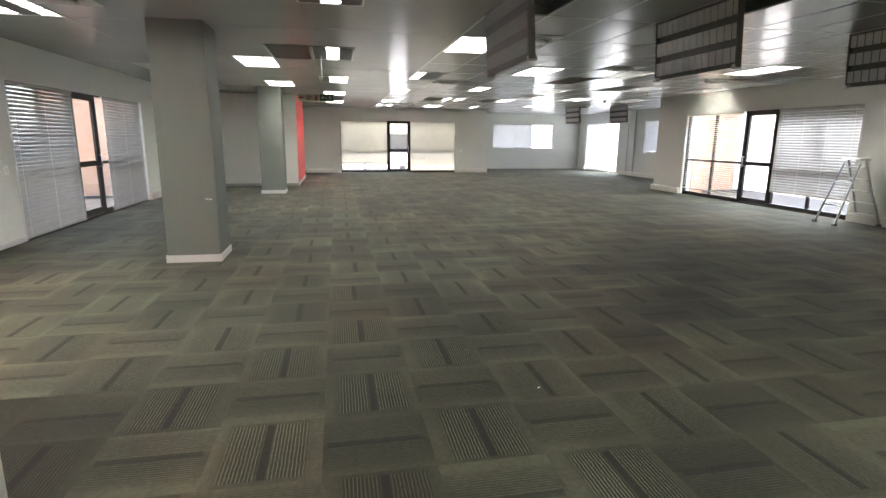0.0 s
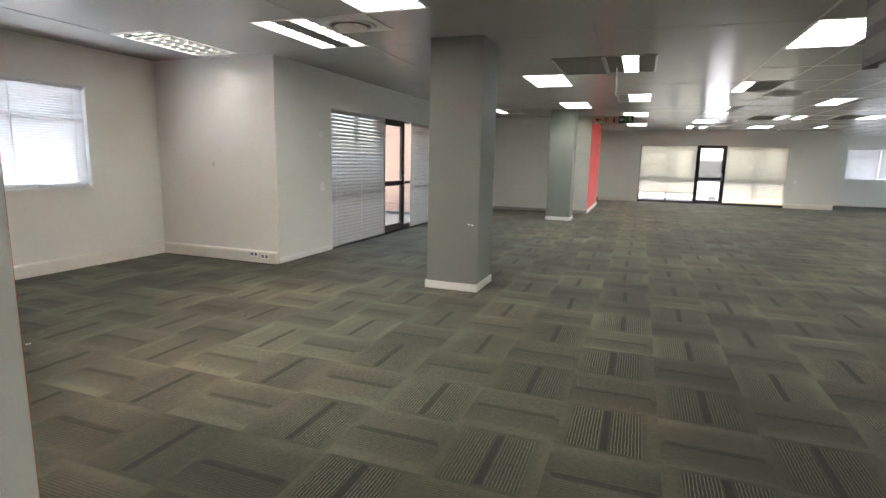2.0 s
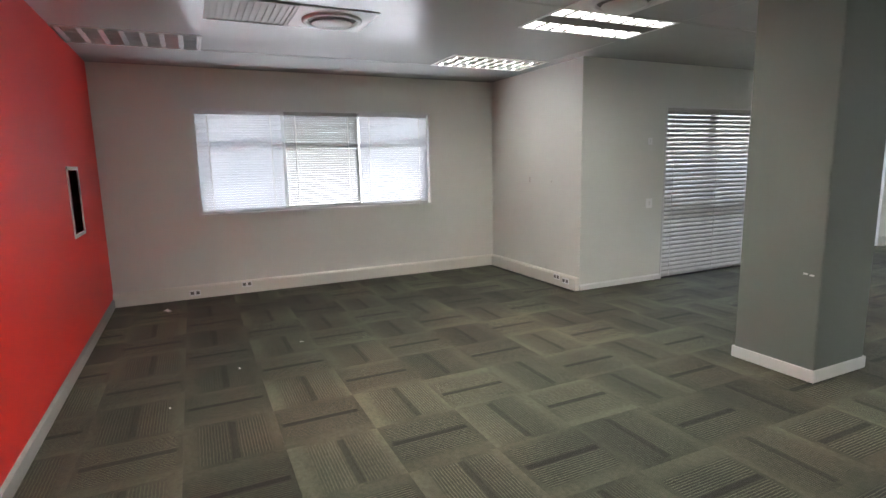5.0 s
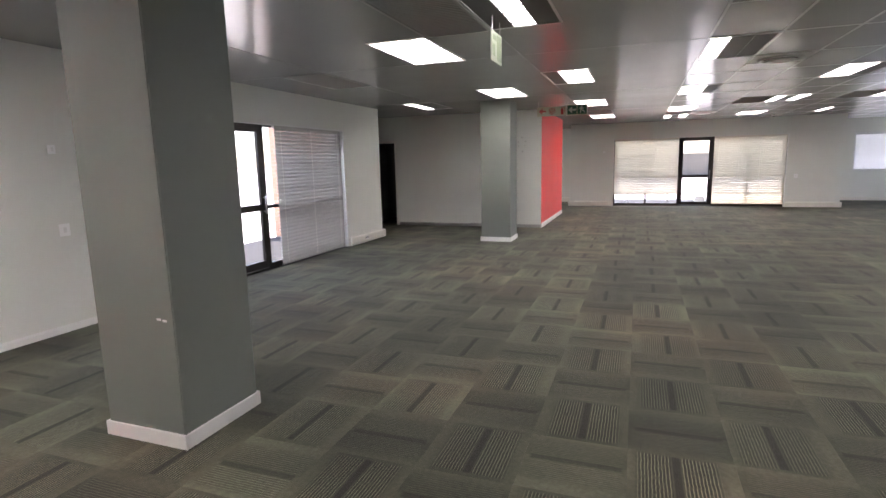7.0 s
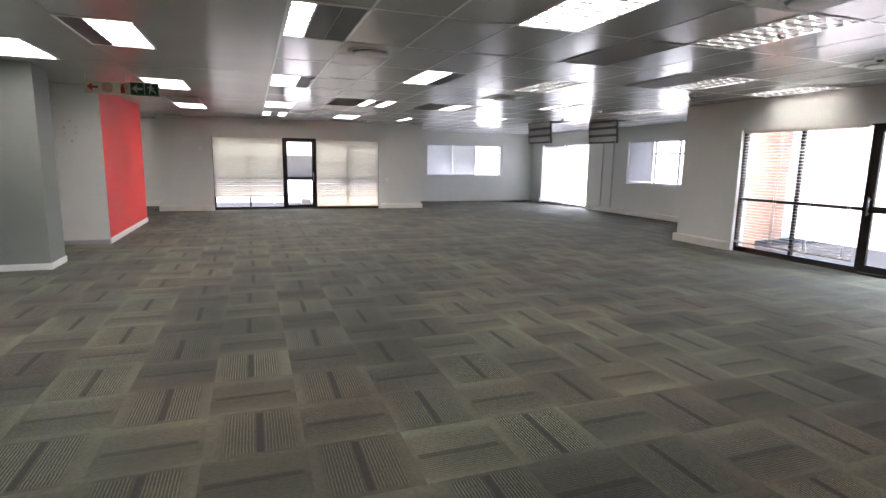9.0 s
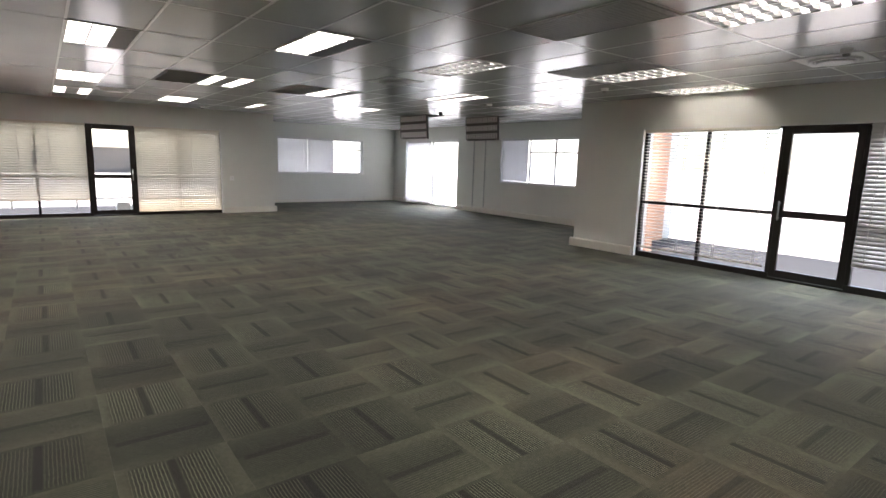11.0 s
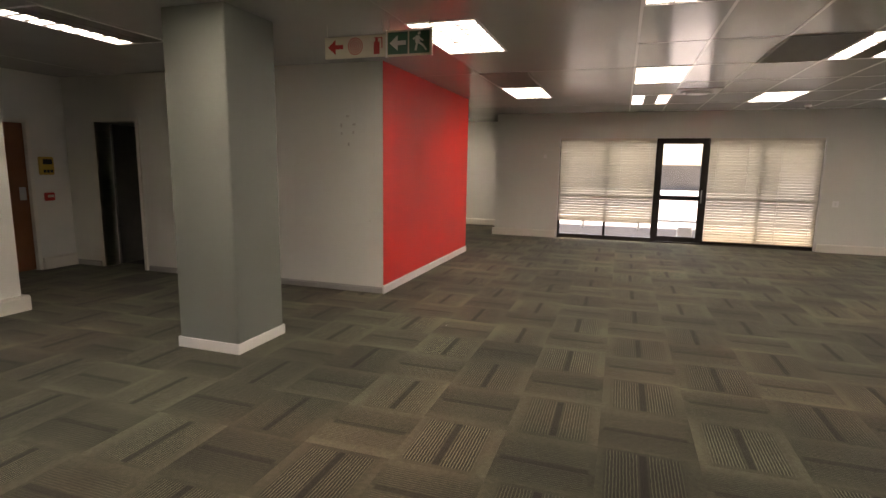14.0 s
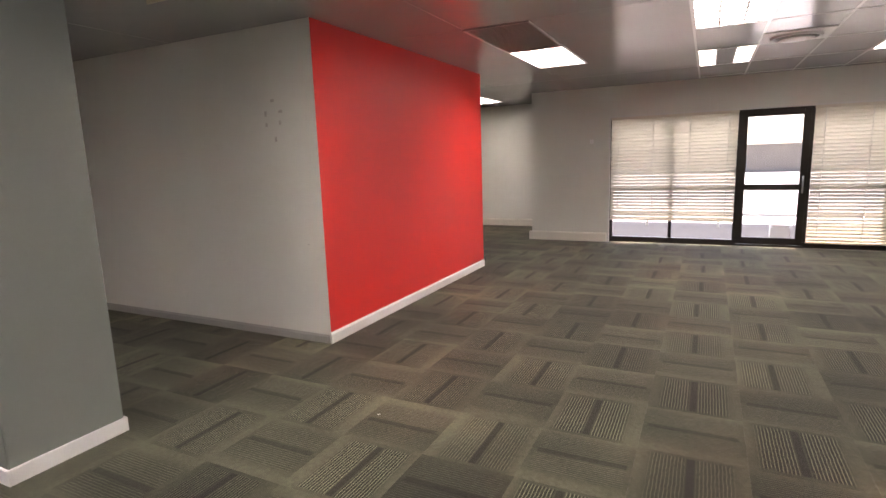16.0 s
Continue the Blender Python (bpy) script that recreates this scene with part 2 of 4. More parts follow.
CARPET, CARPET_CROSS = carpet_material("carpet_tile_lined", 1.0), carpet_material("carpet_tile_faint", 0.42)


# ---- building helpers ----
def box(bm, x0, y0, z0, x1, y1, z1, bevel=0.0):
    lo, hi = [min(a, c) for a, c in ((x0, x1), (y0, y1), (z0, z1))], [max(a, c) for a, c in ((x0, x1), (y0, y1), (z0, z1))]
    r = bmesh.ops.create_cube(bm, size=1)
    for q in r["verts"]:
        q.co = Vector([lo[i] + (q.co[i] + 0.5) * (hi[i] - lo[i]) for i in range(3)])
    if bevel:
        es = list({e for q in r["verts"] for e in q.link_edges})
        bmesh.ops.bevel(bm, geom=es, offset=bevel, segments=2, affect="EDGES")


def tube(bm, a, b, r, seg=10, r2=None):
    """A round bar from a to b."""
    a, b = Vector(a), Vector(b)
    m = Matrix.Translation((a + b) / 2) @ (b - a).to_track_quat("Z", "Y").to_matrix().to_4x4()
    bmesh.ops.create_cone(bm, cap_ends=True, segments=seg, radius1=r, radius2=r if r2 is None else r2, depth=(b - a).length, matrix=m)


def mesh(name, bm, material):
    me = bpy.data.meshes.new(name)
    bm.to_mesh(me)
    bm.free()
    me.materials.append(material)
    return me


def part(name, bm, material, parent=None, label=""):
    ob = new(name, mesh(name, bm, material))
    ob.parent = parent
    if label:
        tagged(ob, label)
    return ob


def boxes(*bs, bevel=0.0):
    bm = bmesh.new()
    for q in bs:
        box(bm, *q, bevel=bevel)
    return bm


def smooth(ob, deg=40):
    for p in ob.data.polygons:
        p.use_smooth = True
    return ob


def empty(name, label, category, group="", m=None):
    ob = new(name)
    ob.empty_display_size = 0.2
    if m is not None:
        ob.matrix_world = m
    return tagged(ob, label, category, group)


def structure(name, bm, material, label):
    return tagged(part(name, bm, material), label, "wall" if "wall" in name else name.split("_")[0], kind="structure")


def wall_bm(axis, at, back, a0, a1, z0, z1, holes=()):
    """A wall along an axis from a0 to a1; its room face at 'at', its other face at 'back'; holes: (b0, b1, z0, z1)."""
    bm = bmesh.new()
    us = sorted({a0, a1} | {h[0] for h in holes} | {h[1] for h in holes})
    zs = sorted({z0, z1} | {h[2] for h in holes} | {h[3] for h in holes})
    seen = {}

    def v(i, k, d):
        if (i, k, d) not in seen:
            w = back if d else at
            seen[i, k, d] = bm.verts.new((us[i], w, zs[k]) if axis == "x" else (w, us[i], zs[k]))
        return seen[i, k, d]

    def solid(i, k):
        if not (0 <= i < len(us) - 1 and 0 <= k < len(zs) - 1):
            return False
        u, z = (us[i] + us[i + 1]) / 2, (zs[k] + zs[k + 1]) / 2
        return not any(h[0] < u < h[1] and h[2] < z < h[3] for h in holes)
    for i in range(len(us) - 1):
        for k in range(len(zs) - 1):
            if not solid(i, k):
                continue
            for d in (0, 1):
                bm.faces.new((v(i, k, d), v(i + 1, k, d), v(i + 1, k + 1, d), v(i, k + 1, d)))
            for (p, q), (e, f) in (((-1, 0), ((i, k), (i, k + 1))), ((1, 0), ((i + 1, k), (i + 1, k + 1))), ((0, -1), ((i, k), (i + 1, k))), ((0, 1), ((i, k + 1), (i + 1, k + 1)))):
                if not solid(i + p, k + q):
                    bm.faces.new((v(*e, 0), v(*f, 0), v(*f, 1), v(*e, 1)))
    bmesh.ops.recalc_face_normals(bm, faces=bm.faces)
    return bm


CZ = 2.605      # ceiling height
HEAD = 2.12     # door set head
LX, RX = -3.78, 9.55       # long walls
BAYL, BAYR = -5.73, 12.15  # bay walls
FARY, BACKY = 23.36, 26.1

# ---- structure ----
structure("wall_west", wall_bm("y", LX, LX - 0.28, 7.75, 15.35, 0, CZ, [(9.02, 13.94, 0, HEAD)]), WALL, "pale painted wall with a wide glazed door set")
structure("wall_west_bay", wall_bm("y", BAYL, BAYL - 0.28, 2.89, 8.03, 0, CZ, [(3.84, 6.78, 0.94, 2.17)]), WALL, "pale painted bay wall with a wide window")
structure("wall_bay_return", wall_bm("x", 7.75, 8.03, BAYL, LX - 0.28, 0, CZ), WALL, "pale painted return wall with small fixing marks")
structure("wall_corridor_return", wall_bm("x", 15.35, 15.07, BAYL - 0.28, LX - 0.28, 0, CZ), WALL, "pale painted return wall at the corridor")
structure("wall_corridor_end", wall_bm("y", -5.65, -5.93, 15.35, 17.33, 0, CZ, [(15.96, 16.84, 0, 2.0)]), WALL, "shaded white wall with a brown door")
structure("wall_core", wall_bm("x", 17.33, 17.53, -5.93, -0.783, 0, CZ, [(-5.08, -4.36, 0, 2.0)]), WALL, "white painted core wall with a dark doorway")
structure("wall_red", wall_bm("y", -0.78, -0.98, 17.334, 20.76, 0, CZ), RED, "bright red painted feature wall")
structure("wall_core_back", wall_bm("x", 20.76, 20.56, -5.93, -0.98, 0, CZ), WALL, "white painted back of the core")
structure("wall_alcove_west", wall_bm("y", -5.93, -6.13, 17.53, 25.15, 0, CZ), WALL, "plain white wall closing the alcove")
structure("wall_alcove_north", wall_bm("x", 25.15, 25.4, -6.13, -0.86, 0, CZ), WALL, "pale grey-green wall at the back of the alcove")
structure("wall_alcove_east", wall_bm("y", -0.86, -0.6, 23.36 + 0.28, 25.4, 0, CZ), WALL, "short pale return wall of the alcove")
structure("wall_north", wall_bm("x", FARY, FARY + 0.28, -0.86, 6.64, 0, CZ, [(0.48, 5.29, 0, HEAD)]), WALL, "pale painted far wall with a wide glazed door set")
structure("wall_bay_west", wall_bm("y", 6.64, 6.36, FARY + 0.28, BACKY, 0, CZ), WALL, "short pale return wall of the far bay")
structure("wall_bay_north", wall_bm("x", BACKY, BACKY + 0.28, 6.36, BAYR + 0.28, 0, CZ, [(7.70, 10.85, 0.94, 2.16)]), WALL, "pale bay wall with a wide window")
structure("wall_bay_east", wall_bm("y", BAYR, BAYR + 0.28, 15.37 - 0.28, BACKY, 0, CZ, [(17.5, 20.3, 0.92, 2.2), (22.25, 25.3, 0, 2.2)]), WALL, "pale bay wall with glazed doors and a window")
structure("wall_bay_south", wall_bm("x", 15.37, 15.09, RX + 0.28, BAYR, 0, CZ), WALL, "short pale return wall of the far bay")
structure("wall_east", wall_bm("y", RX, RX + 0.28, -2.0, 15.37, 0, CZ, [(9.12, 14.1, 0, HEAD)]), WALL, "pale painted wall with a wide glazed door set")
structure("wall_south", wall_bm("x", -2.0, -2.2, -5.93, RX + 0.28, 0, CZ), WALL, "plain painted wall closing the office")
structure("wall_entrance_block", wall_bm("y", -0.775, -0.97, -2.0, 2.902, 0, CZ), WALL, "cream painted wall beside the entrance")
structure("wall_entrance_red", wall_bm("x", 2.905, 2.72, BAYL - 0.28, -0.778, 0, CZ), RED, "red painted wall at the end of the bay")


# ---- ceiling: vinyl tiles in an exposed grid, one mesh ----
GX, GY = 0.03, 11.18
bmc = bmesh.new()
LIGHTS = []      # (x, y, lanes, length)
for x, y, lanes in (
        (-1.77, 5.18, (1, 1, 1)), (-1.17, 9.98, (1, 1, 1)), (-1.17, 13.58, (1, 1, 1)),
        (0.03, 5.18, (0, 1, 0)), (0.03, 8.78, (0, 1, 0)), (0.03, 12.38, (0, 1, 1)), (0.03, 15.98, (1, 1, 1)), (0.03, 19.58, (1, 1, 1)),
        (1.83, 7.58, (1, 1, 1)), (1.83, 11.18, (1, 0, 0)), (1.83, 14.78, (1, 1, 0)), (1.83, 18.38, (1, 1, 1)), (1.83, 20.78, (1, 0, 1)),
        (3.63, 9.98, (1, 1, 1)), (3.63, 13.58, (1, 1, 0)), (3.63, 17.18, (1, 0, 1)), (3.63, 20.78, (1, 1, 1)),
        (5.43, 9.98, (2, 2, 2)), (5.43, 13.58, (2, 2, 2)), (5.43, 17.18, (1, 1, 0)), (5.43, 20.78, (1, 0, 0)),
        (7.23, 12.38, (2, 2, 2)), (7.23, 15.98, (1, 0, 1)), (7.23, 19.58, (1, 1, 1)),
        (8.88, 12.38, (2, 2, 2)), (9.03, 15.98, (2, 2, 2)), (7.23, 8.78, (1, 1, 1)),
        # first five are out of view, added to brighten entrance end and bay floor
        (0.03, 0.38, (1, 1, 1)), (1.83, 0.38, (1, 1, 1)), (3.63, 1.58, (1, 1, 1)), (7.23, 3.98, (1, 1, 1)), (-2.37, 3.98, (1, 1, 1)), (-4.77, 6.38, (2, 2, 2)), (-2.97, 6.38, (1, 0, 1)), (-4.77, 2.78, (0, 0, 0)), (-2.97, 14.78, (1, 0, 0)), (-2.37, 23.18, (1, 1, 1))):
    LIGHTS.append((x, y, lanes))
OPEN = [(1.83, 5.18), (3.63, 5.18), (6.03, 5.18), (9.03, 19.58), (10.23, 18.38)]     # fittings with the louvre hanging open
HOLES = [(x, y) for x, y, _ in LIGHTS] + OPEN


def hole_at(x, y):
    return any(hx - 1e-3 < x < hx + 0.6 - 1e-3 and hy - 1e-3 < y < hy + 1.2 - 1e-3 for hx, hy in HOLES)


xs = sorted({-6.3, 12.5} | {GX + 0.6 * k for k in range(-10, 21)} | {h[0] for h in HOLES} | {h[0] + 0.6 for h in HOLES})
ys = sorted({-2.2, 26.4} | {GY + 1.2 * k for k in range(-11, 13)} | {h[1] for h in HOLES} | {h[1] + 1.2 for h in HOLES})
xs = [a for i, a in enumerate(xs) if i == 0 or a - xs[i - 1] > 1e-4]
ys = [a for i, a in enumerate(ys) if i == 0 or a - ys[i - 1] > 1e-4]
# the rooms under the ceiling, as far as the outer face of the walls
ROOMS = [(LX - 0.28, -2.2, RX + 0.28, FARY + 0.28), (BAYL - 0.28, -2.2, LX - 0.28, 8.03), (-6.13, 15.07, LX - 0.28, 25.4), (LX - 0.28, FARY + 0.28, -0.6, 25.4),
         (6.36, FARY + 0.28, BAYR + 0.28, BACKY + 0.28), (RX + 0.28, 15.09, BAYR + 0.28, FARY + 0.28)]


def indoors(x0, y0, x1, y1):
    """The pieces of a rectangle that lie over the rooms."""
    for p, q, r, s in ROOMS:
        a, c, d, e = max(x0, p), max(y0, q), min(x1, r), min(y1, s)
        if d - a > 1e-4 and e - c > 1e-4:
            yield a, c, d, e


for i in range(len(xs) - 1):
    for j in range(len(ys) - 1):
        cx, cy = (xs[i] + xs[i + 1]) / 2, (ys[j] + ys[j + 1]) / 2
        if not hole_at(cx, cy):
            dz = random.uniform(-0.0004, 0.0004)
            tx, ty = random.uniform(-0.0003, 0.0003), random.uniform(-0.0004, 0.0004)
            if xs[i] < 1.8:
                dz = tx = ty = 0
            for x0, y0, x1, y1 in indoors(xs[i], ys[j], xs[i + 1], ys[j + 1]):
                bmc.faces.new([bmc.verts.new((x, y, CZ + dz - tx * (x - cx) / 0.3 - ty * (y - cy) / 0.6)) for x, y in ((x0, y0), (x0, y1), (x1, y1), (x1, y0))])
ceiling = tagged(part("ceiling", bmc, CEIL), "suspended ceiling of pale satin vinyl tiles", "ceiling", kind="structure")
bmb, bml = bmesh.new(), bmesh.new()
for k in range(-10, 21):
    x = GX + 0.6 * k
    if x > 1.7:
        for x0, y0, x1, y1 in indoors(x - 0.011, -2.0, x + 0.011, 26.1):
            box(bmb, x0, y0, CZ - 0.003, x1, y1, CZ + 0.012)
    elif k % 4 == 0:
        for x0, y0, x1, y1 in indoors(x - 0.011, -2.0, x + 0.011, 26.1):
            box(bml, x0, y0, CZ - 0.004, x1, y1, CZ + 0.012)
for k in range(-11, 13):
    y = GY + 1.2 * k
    for x0, y0, x1, y1 in indoors(1.84, y - 0.011, 12.2, y + 0.011):
        box(bmb, x0, y0, CZ - 0.0025, x1, y1, CZ + 0.012)
    if k % 3 == 0:
        for x0, y0, x1, y1 in indoors(-6.0, y - 0.006, 1.82, y + 0.006):
            box(bml, x0, y0, CZ - 0.002, x1, y1, CZ + 0.012)
tagged(part("ceiling_grid", bmb, TBAR), "thin white metal ceiling grid bars", "ceiling grid", kind="structure")
tagged(part("ceiling_joint_strip", bml, CEIL), "flush painted ceiling joint strips", "ceiling grid", kind="structure")
structure("roof", boxes((LX - 0.5, -2.4, CZ + 0.16, RX + 0.5, FARY + 0.5, CZ + 0.4), (BAYL - 0.5, -2.4, CZ + 0.16, LX - 0.5, 8.2, CZ + 0.4), (-6.4, 14.9, CZ + 0.16, LX - 0.5, 25.6, CZ + 0.4),
                        (LX - 0.5, FARY + 0.5, CZ + 0.16, -0.5, 25.6, CZ + 0.4), (6.2, FARY + 0.5, CZ + 0.16, BAYR + 0.6, BACKY + 0.6, CZ + 0.4), (RX + 0.5, 14.9, CZ + 0.16, BAYR + 0.6, FARY + 0.5, CZ + 0.4)), DARK, "dark slab above the suspended ceiling")

# ---- columns ----
def column(x, y, label):
    c = empty("column", label, "column", "square columns")
    bm = boxes((x, y, 0, x + 0.565, y + 0.575, CZ), bevel=0.006)
    part("shaft", bm, GREY, c)
    for b in ((x - 0.014, y - 0.014, 0, x + 0.579, y, 0.085), (x - 0.014, y + 0.575, 0, x + 0.579, y + 0.589, 0.085),
              (x - 0.014, y, 0, x, y + 0.575, 0.085), (x + 0.565, y, 0, x + 0.579, y + 0.575, 0.085)):
        part("skirting", boxes(b, bevel=0.003), WHITE, c, "white painted skirting board")
    return c


column(-1.565, 7.4, "square grey painted column with white skirting, chipped")
column(-1.54, 15.09, "square grey painted column with white skirting, by the corridor")


# ---- door sets and windows ----
def place(axis, at, inward):
    """Local frame of a wall opening: u along the wall, w out of the room, z up."""
    if axis == "x":
        return Matrix(((1, 0, 0, 0), (0, inward, 0, at), (0, 0, 1, 0), (0, 0, 0, 1)))
    return Matrix(((0, inward, 0, at), (1, 0, 0, 0), (0, 0, 1, 0), (0, 0, 0, 1)))


SLATS = {}


def blind(u0, u1, z0, z1, m, label, pitch=0.044, tilt=50, w=0.055, skin=None, name="venetian_blind"):
    skin = skin or (SLATW if pitch < 0.04 else SLATO if pitch > 0.051 else SLAT)
    b = empty(name, label, "blind", "venetian blinds")
    b.matrix_world = m

    def add(nm, bm, mt, lab=""):
        o = part(nm, bm, mt, b, lab)
        return o
    add("headrail", boxes((u0, w - 0.02, z1 - 0.045, u1, w + 0.03, z1), bevel=0.004), skin)
    bottom = boxes((u0, w - 0.012, z0, u1, w + 0.014, z0 + 0.022), bevel=0.004)
    rail = add("bottom_rail", bottom, skin)
    n = int((z1 - 0.05 - z0 - 0.03) / pitch)
    key = (round(u1 - u0, 3), round(tilt), round(pitch, 3))
    if key not in SLATS:
        bm = bmesh.new()
        L = u1 - u0 - 0.01
        c, s = math.cos(radians(tilt)), math.sin(radians(tilt))
        crown = pitch * (0.2 if pitch > 0.051 else 0.11)
        prof = [(-0.5, 0.0), (-0.2, crown), (0.2, crown), (0.5, 0.0)]
        width = pitch * (1.2 if pitch < 0.04 else 1.25)
        rows = []
        for e in (0, L):
            rows.append([bm.verts.new((e, p * width * c - q * s, p * width * s + q * c)) for p, q in prof])
            rows.append([bm.verts.new((e, p * width * c - (q - 0.0006) * s, p * width * s + (q - 0.0006) * c)) for p, q in prof])
        for a, d in ((0, 2), (3, 1)):
            for i in range(3):
                bm.faces.new((rows[a][i], rows[a][i + 1], rows[d][i + 1], rows[d][i]))
        bm.faces.new((rows[0][0], rows[2][0], rows[3][0], rows[1][0]))
        bm.faces.new((rows[0][3], rows[1][3], rows[3][3], rows[2][3]))
        SLATS[key] = mesh("slat", bm, skin)
    for i in range(n):
        o = new("slat", SLATS[key])
        o.parent = b
        o.matrix_basis = pose(u0 + 0.005 + random.uniform(-0.003, 0.003), w, z0 + 0.04 + i * (z1 - 0.055 - z0 - 0.04) / max(1, n - 1), random.uniform(-0.5, 0.5), 0, 0) @ pose(0, 0, 0, 0, random.uniform(-0.015, 0.015), 0)
    nc = max(2, round((u1 - u0) / 0.75) + 1)
    for i in range(nc):
        u = u0 + 0.13 + i * (u1 - u0 - 0.26) / (nc - 1)
        bm = bmesh.new()
        for dw in (-0.028, 0.028):
            box(bm, u - 0.004, w + dw - 0.001, z0 + 0.01, u + 0.004, w + dw + 0.001, z1 - 0.04)
        add("ladder_cord", bm, CORD)
    return b


def glazing(name, m, bars, panes, label, category="window", paint=None):
    """A frame: bars (u0, z0, u1, z1) and glass panes between."""
    f = tagged(empty(name, label, category), kind="structure")
    f.matrix_world = m
    for nm, u0, z0, u1, z1, dep in bars:
        part(nm, boxes((u0, 0.10 - dep / 2, z0, u1, 0.10 + dep / 2, z1), bevel=0.004), paint or FRAME, f)
    for u0, z0, u1, z1 in panes:
        p = part("pane", boxes((u0, 0.097, z0, u1, 0.103, z1)), GLASS, f)
        p.visible_shadow = False
    return f


def door_set(name, m, u0, u1, d0, d1, label):
    """Side light, door leaf with mid rail, side light."""
    T = 0.05
    mid = 0.92
    bars = [("frame_jamb", u0, 0, u0 + T, HEAD, 0.08), ("frame_jamb", u1 - T, 0, u1, HEAD, 0.08), ("frame_head", u0 + T, HEAD - T, u1 - T, HEAD, 0.08),
            ("sill", u0 + T, 0, d0, 0.09, 0.09), ("sill", d1, 0, u1 - T, 0.09, 0.09), ("threshold", d0, 0, d1, 0.03, 0.09),
            ("frame_mullion", d0 - T, 0.09, d0, HEAD - T, 0.08), ("frame_mullion", d1, 0.09, d1 + T, HEAD - T, 0.08)]
    panes = []
    for a, b in ((u0 + T, d0 - T), (d1 + T, u1 - T)):
        c = (a + b) / 2
        bars += [("transom", a, mid - 0.025, b, mid + 0.025, 0.06), ("mullion", c - 0.025, 0.09, c + 0.025, mid - 0.025, 0.06), ("mullion", c - 0.025, mid + 0.025, c + 0.025, HEAD - T, 0.06)]
        for p, q in ((a, c - 0.025), (c + 0.025, b)):
            panes += [(p, 0.09, q, mid - 0.025), (p, mid + 0.025, q, HEAD - T)]
    f = glazing(name, m, bars, panes, label, "door")
    leaf = part("door_leaf", boxes((d0, 0.06, 0.035, d0 + 0.085, 0.11, HEAD - T), (d1 - 0.085, 0.06, 0.035, d1, 0.11, HEAD - T),
                                   (d0 + 0.085, 0.06, 0.035, d1 - 0.085, 0.11, 0.14), (d0 + 0.085, 0.06, mid - 0.045, d1 - 0.085, 0.11, mid + 0.045),
                                   (d0 + 0.085, 0.06, HEAD - T - 0.085, d1 - 0.085, 0.11, HEAD - T), bevel=0.003), FRAME, f, "dark bronze aluminium door leaf with glass")
    for z0, z1 in ((0.14, mid - 0.045), (mid + 0.045, HEAD - T - 0.085)):
        g = part("pane", boxes((d0 + 0.085, 0.083, z0, d1 - 0.085, 0.089, z1)), GLASS, leaf)
        g.visible_shadow = False
    bm = bmesh.new()
    for z in (0.86, 1.06):
        tube(bm, (d1 - 0.045, 0.06, z), (d1 - 0.045, 0.015, z), 0.008)
    tube(bm, (d1 - 0.045, 0.015, 0.83), (d1 - 0.045, 0.015, 1.09), 0.011)
    smooth(part("door_handle", bm, STEEL, leaf, "slim metal pull handle"))
    return f


def reveal(m, u0, u1, z0, z1, depth, name="trim", sill=True):
    """White lining of an opening, proud of the wall."""
    bs = [(u0, -0.004, z0, u0 + 0.025, depth, z1 - 0.025), (u1 - 0.025, -0.004, z0, u1, depth, z1 - 0.025), (u0, -0.004, z1 - 0.025, u1, depth, z1)]
    if sill:
        bs.append((u0 + 0.025, -0.03, z0, u1 - 0.025, depth, z0 + 0.025))
    o = tagged(part(name, boxes(*bs), WHITE), "white painted lining of the opening", "trim", kind="structure")
    o.matrix_world = m
    return o


MW, ME = place("y", LX, -1), place("y", RX, 1)
MN = place("x", FARY, 1)
door_set("door_1", MW, 9.045, 13.915, 10.88, 11.75, "dark bronze aluminium glazed door set with side lights")
door_set("door_2", MN, 0.505, 5.265, 2.44, 3.32, "dark bronze aluminium glazed door set in the far wall")
door_set("door_3", ME, 9.145, 14.075, 11.09, 11.98, "dark bronze aluminium glazed door set flooded by daylight")
reveal(MW, 9.02, 13.94, 0, HEAD, 0.28, sill=False)
reveal(MN, 0.48, 5.29, 0, HEAD, 0.28, sill=False)
reveal(ME, 9.12, 14.1, 0, HEAD, 0.28, sill=False)
blind(9.05, 10.86, 0.012, HEAD - 0.02, MW, "closed cream venetian blind hanging to the floor beside the glass door", w=0.03, tilt=54, pitch=0.052)
blind(12.0, 13.84, 0.012, HEAD - 0.02, MW, "closed cream venetian blind with a sliver of daylight", w=0.03, tilt=54, pitch=0.052)
blind(0.515, 2.40, 0.38, HEAD - 0.02, MN, "cream venetian blind, raised a little above the sill", w=0.02, tilt=-53, pitch=0.05)
blind(3.36, 5.255, 0.08, HEAD - 0.02, MN, "cream venetian blind lowered to the floor", w=0.02, tilt=-53, pitch=0.05)
blind(12.05, 14.05, 0.16, HEAD - 0.02, ME, "open venetian blind with slats level, hanging unevenly", w=0.02, tilt=-6, pitch=0.048)
blind(9.15, 11.04, 0.34, HEAD - 0.02, ME, "half closed cream venetian blind beside the ladder", w=0.03, tilt=60, pitch=0.052)


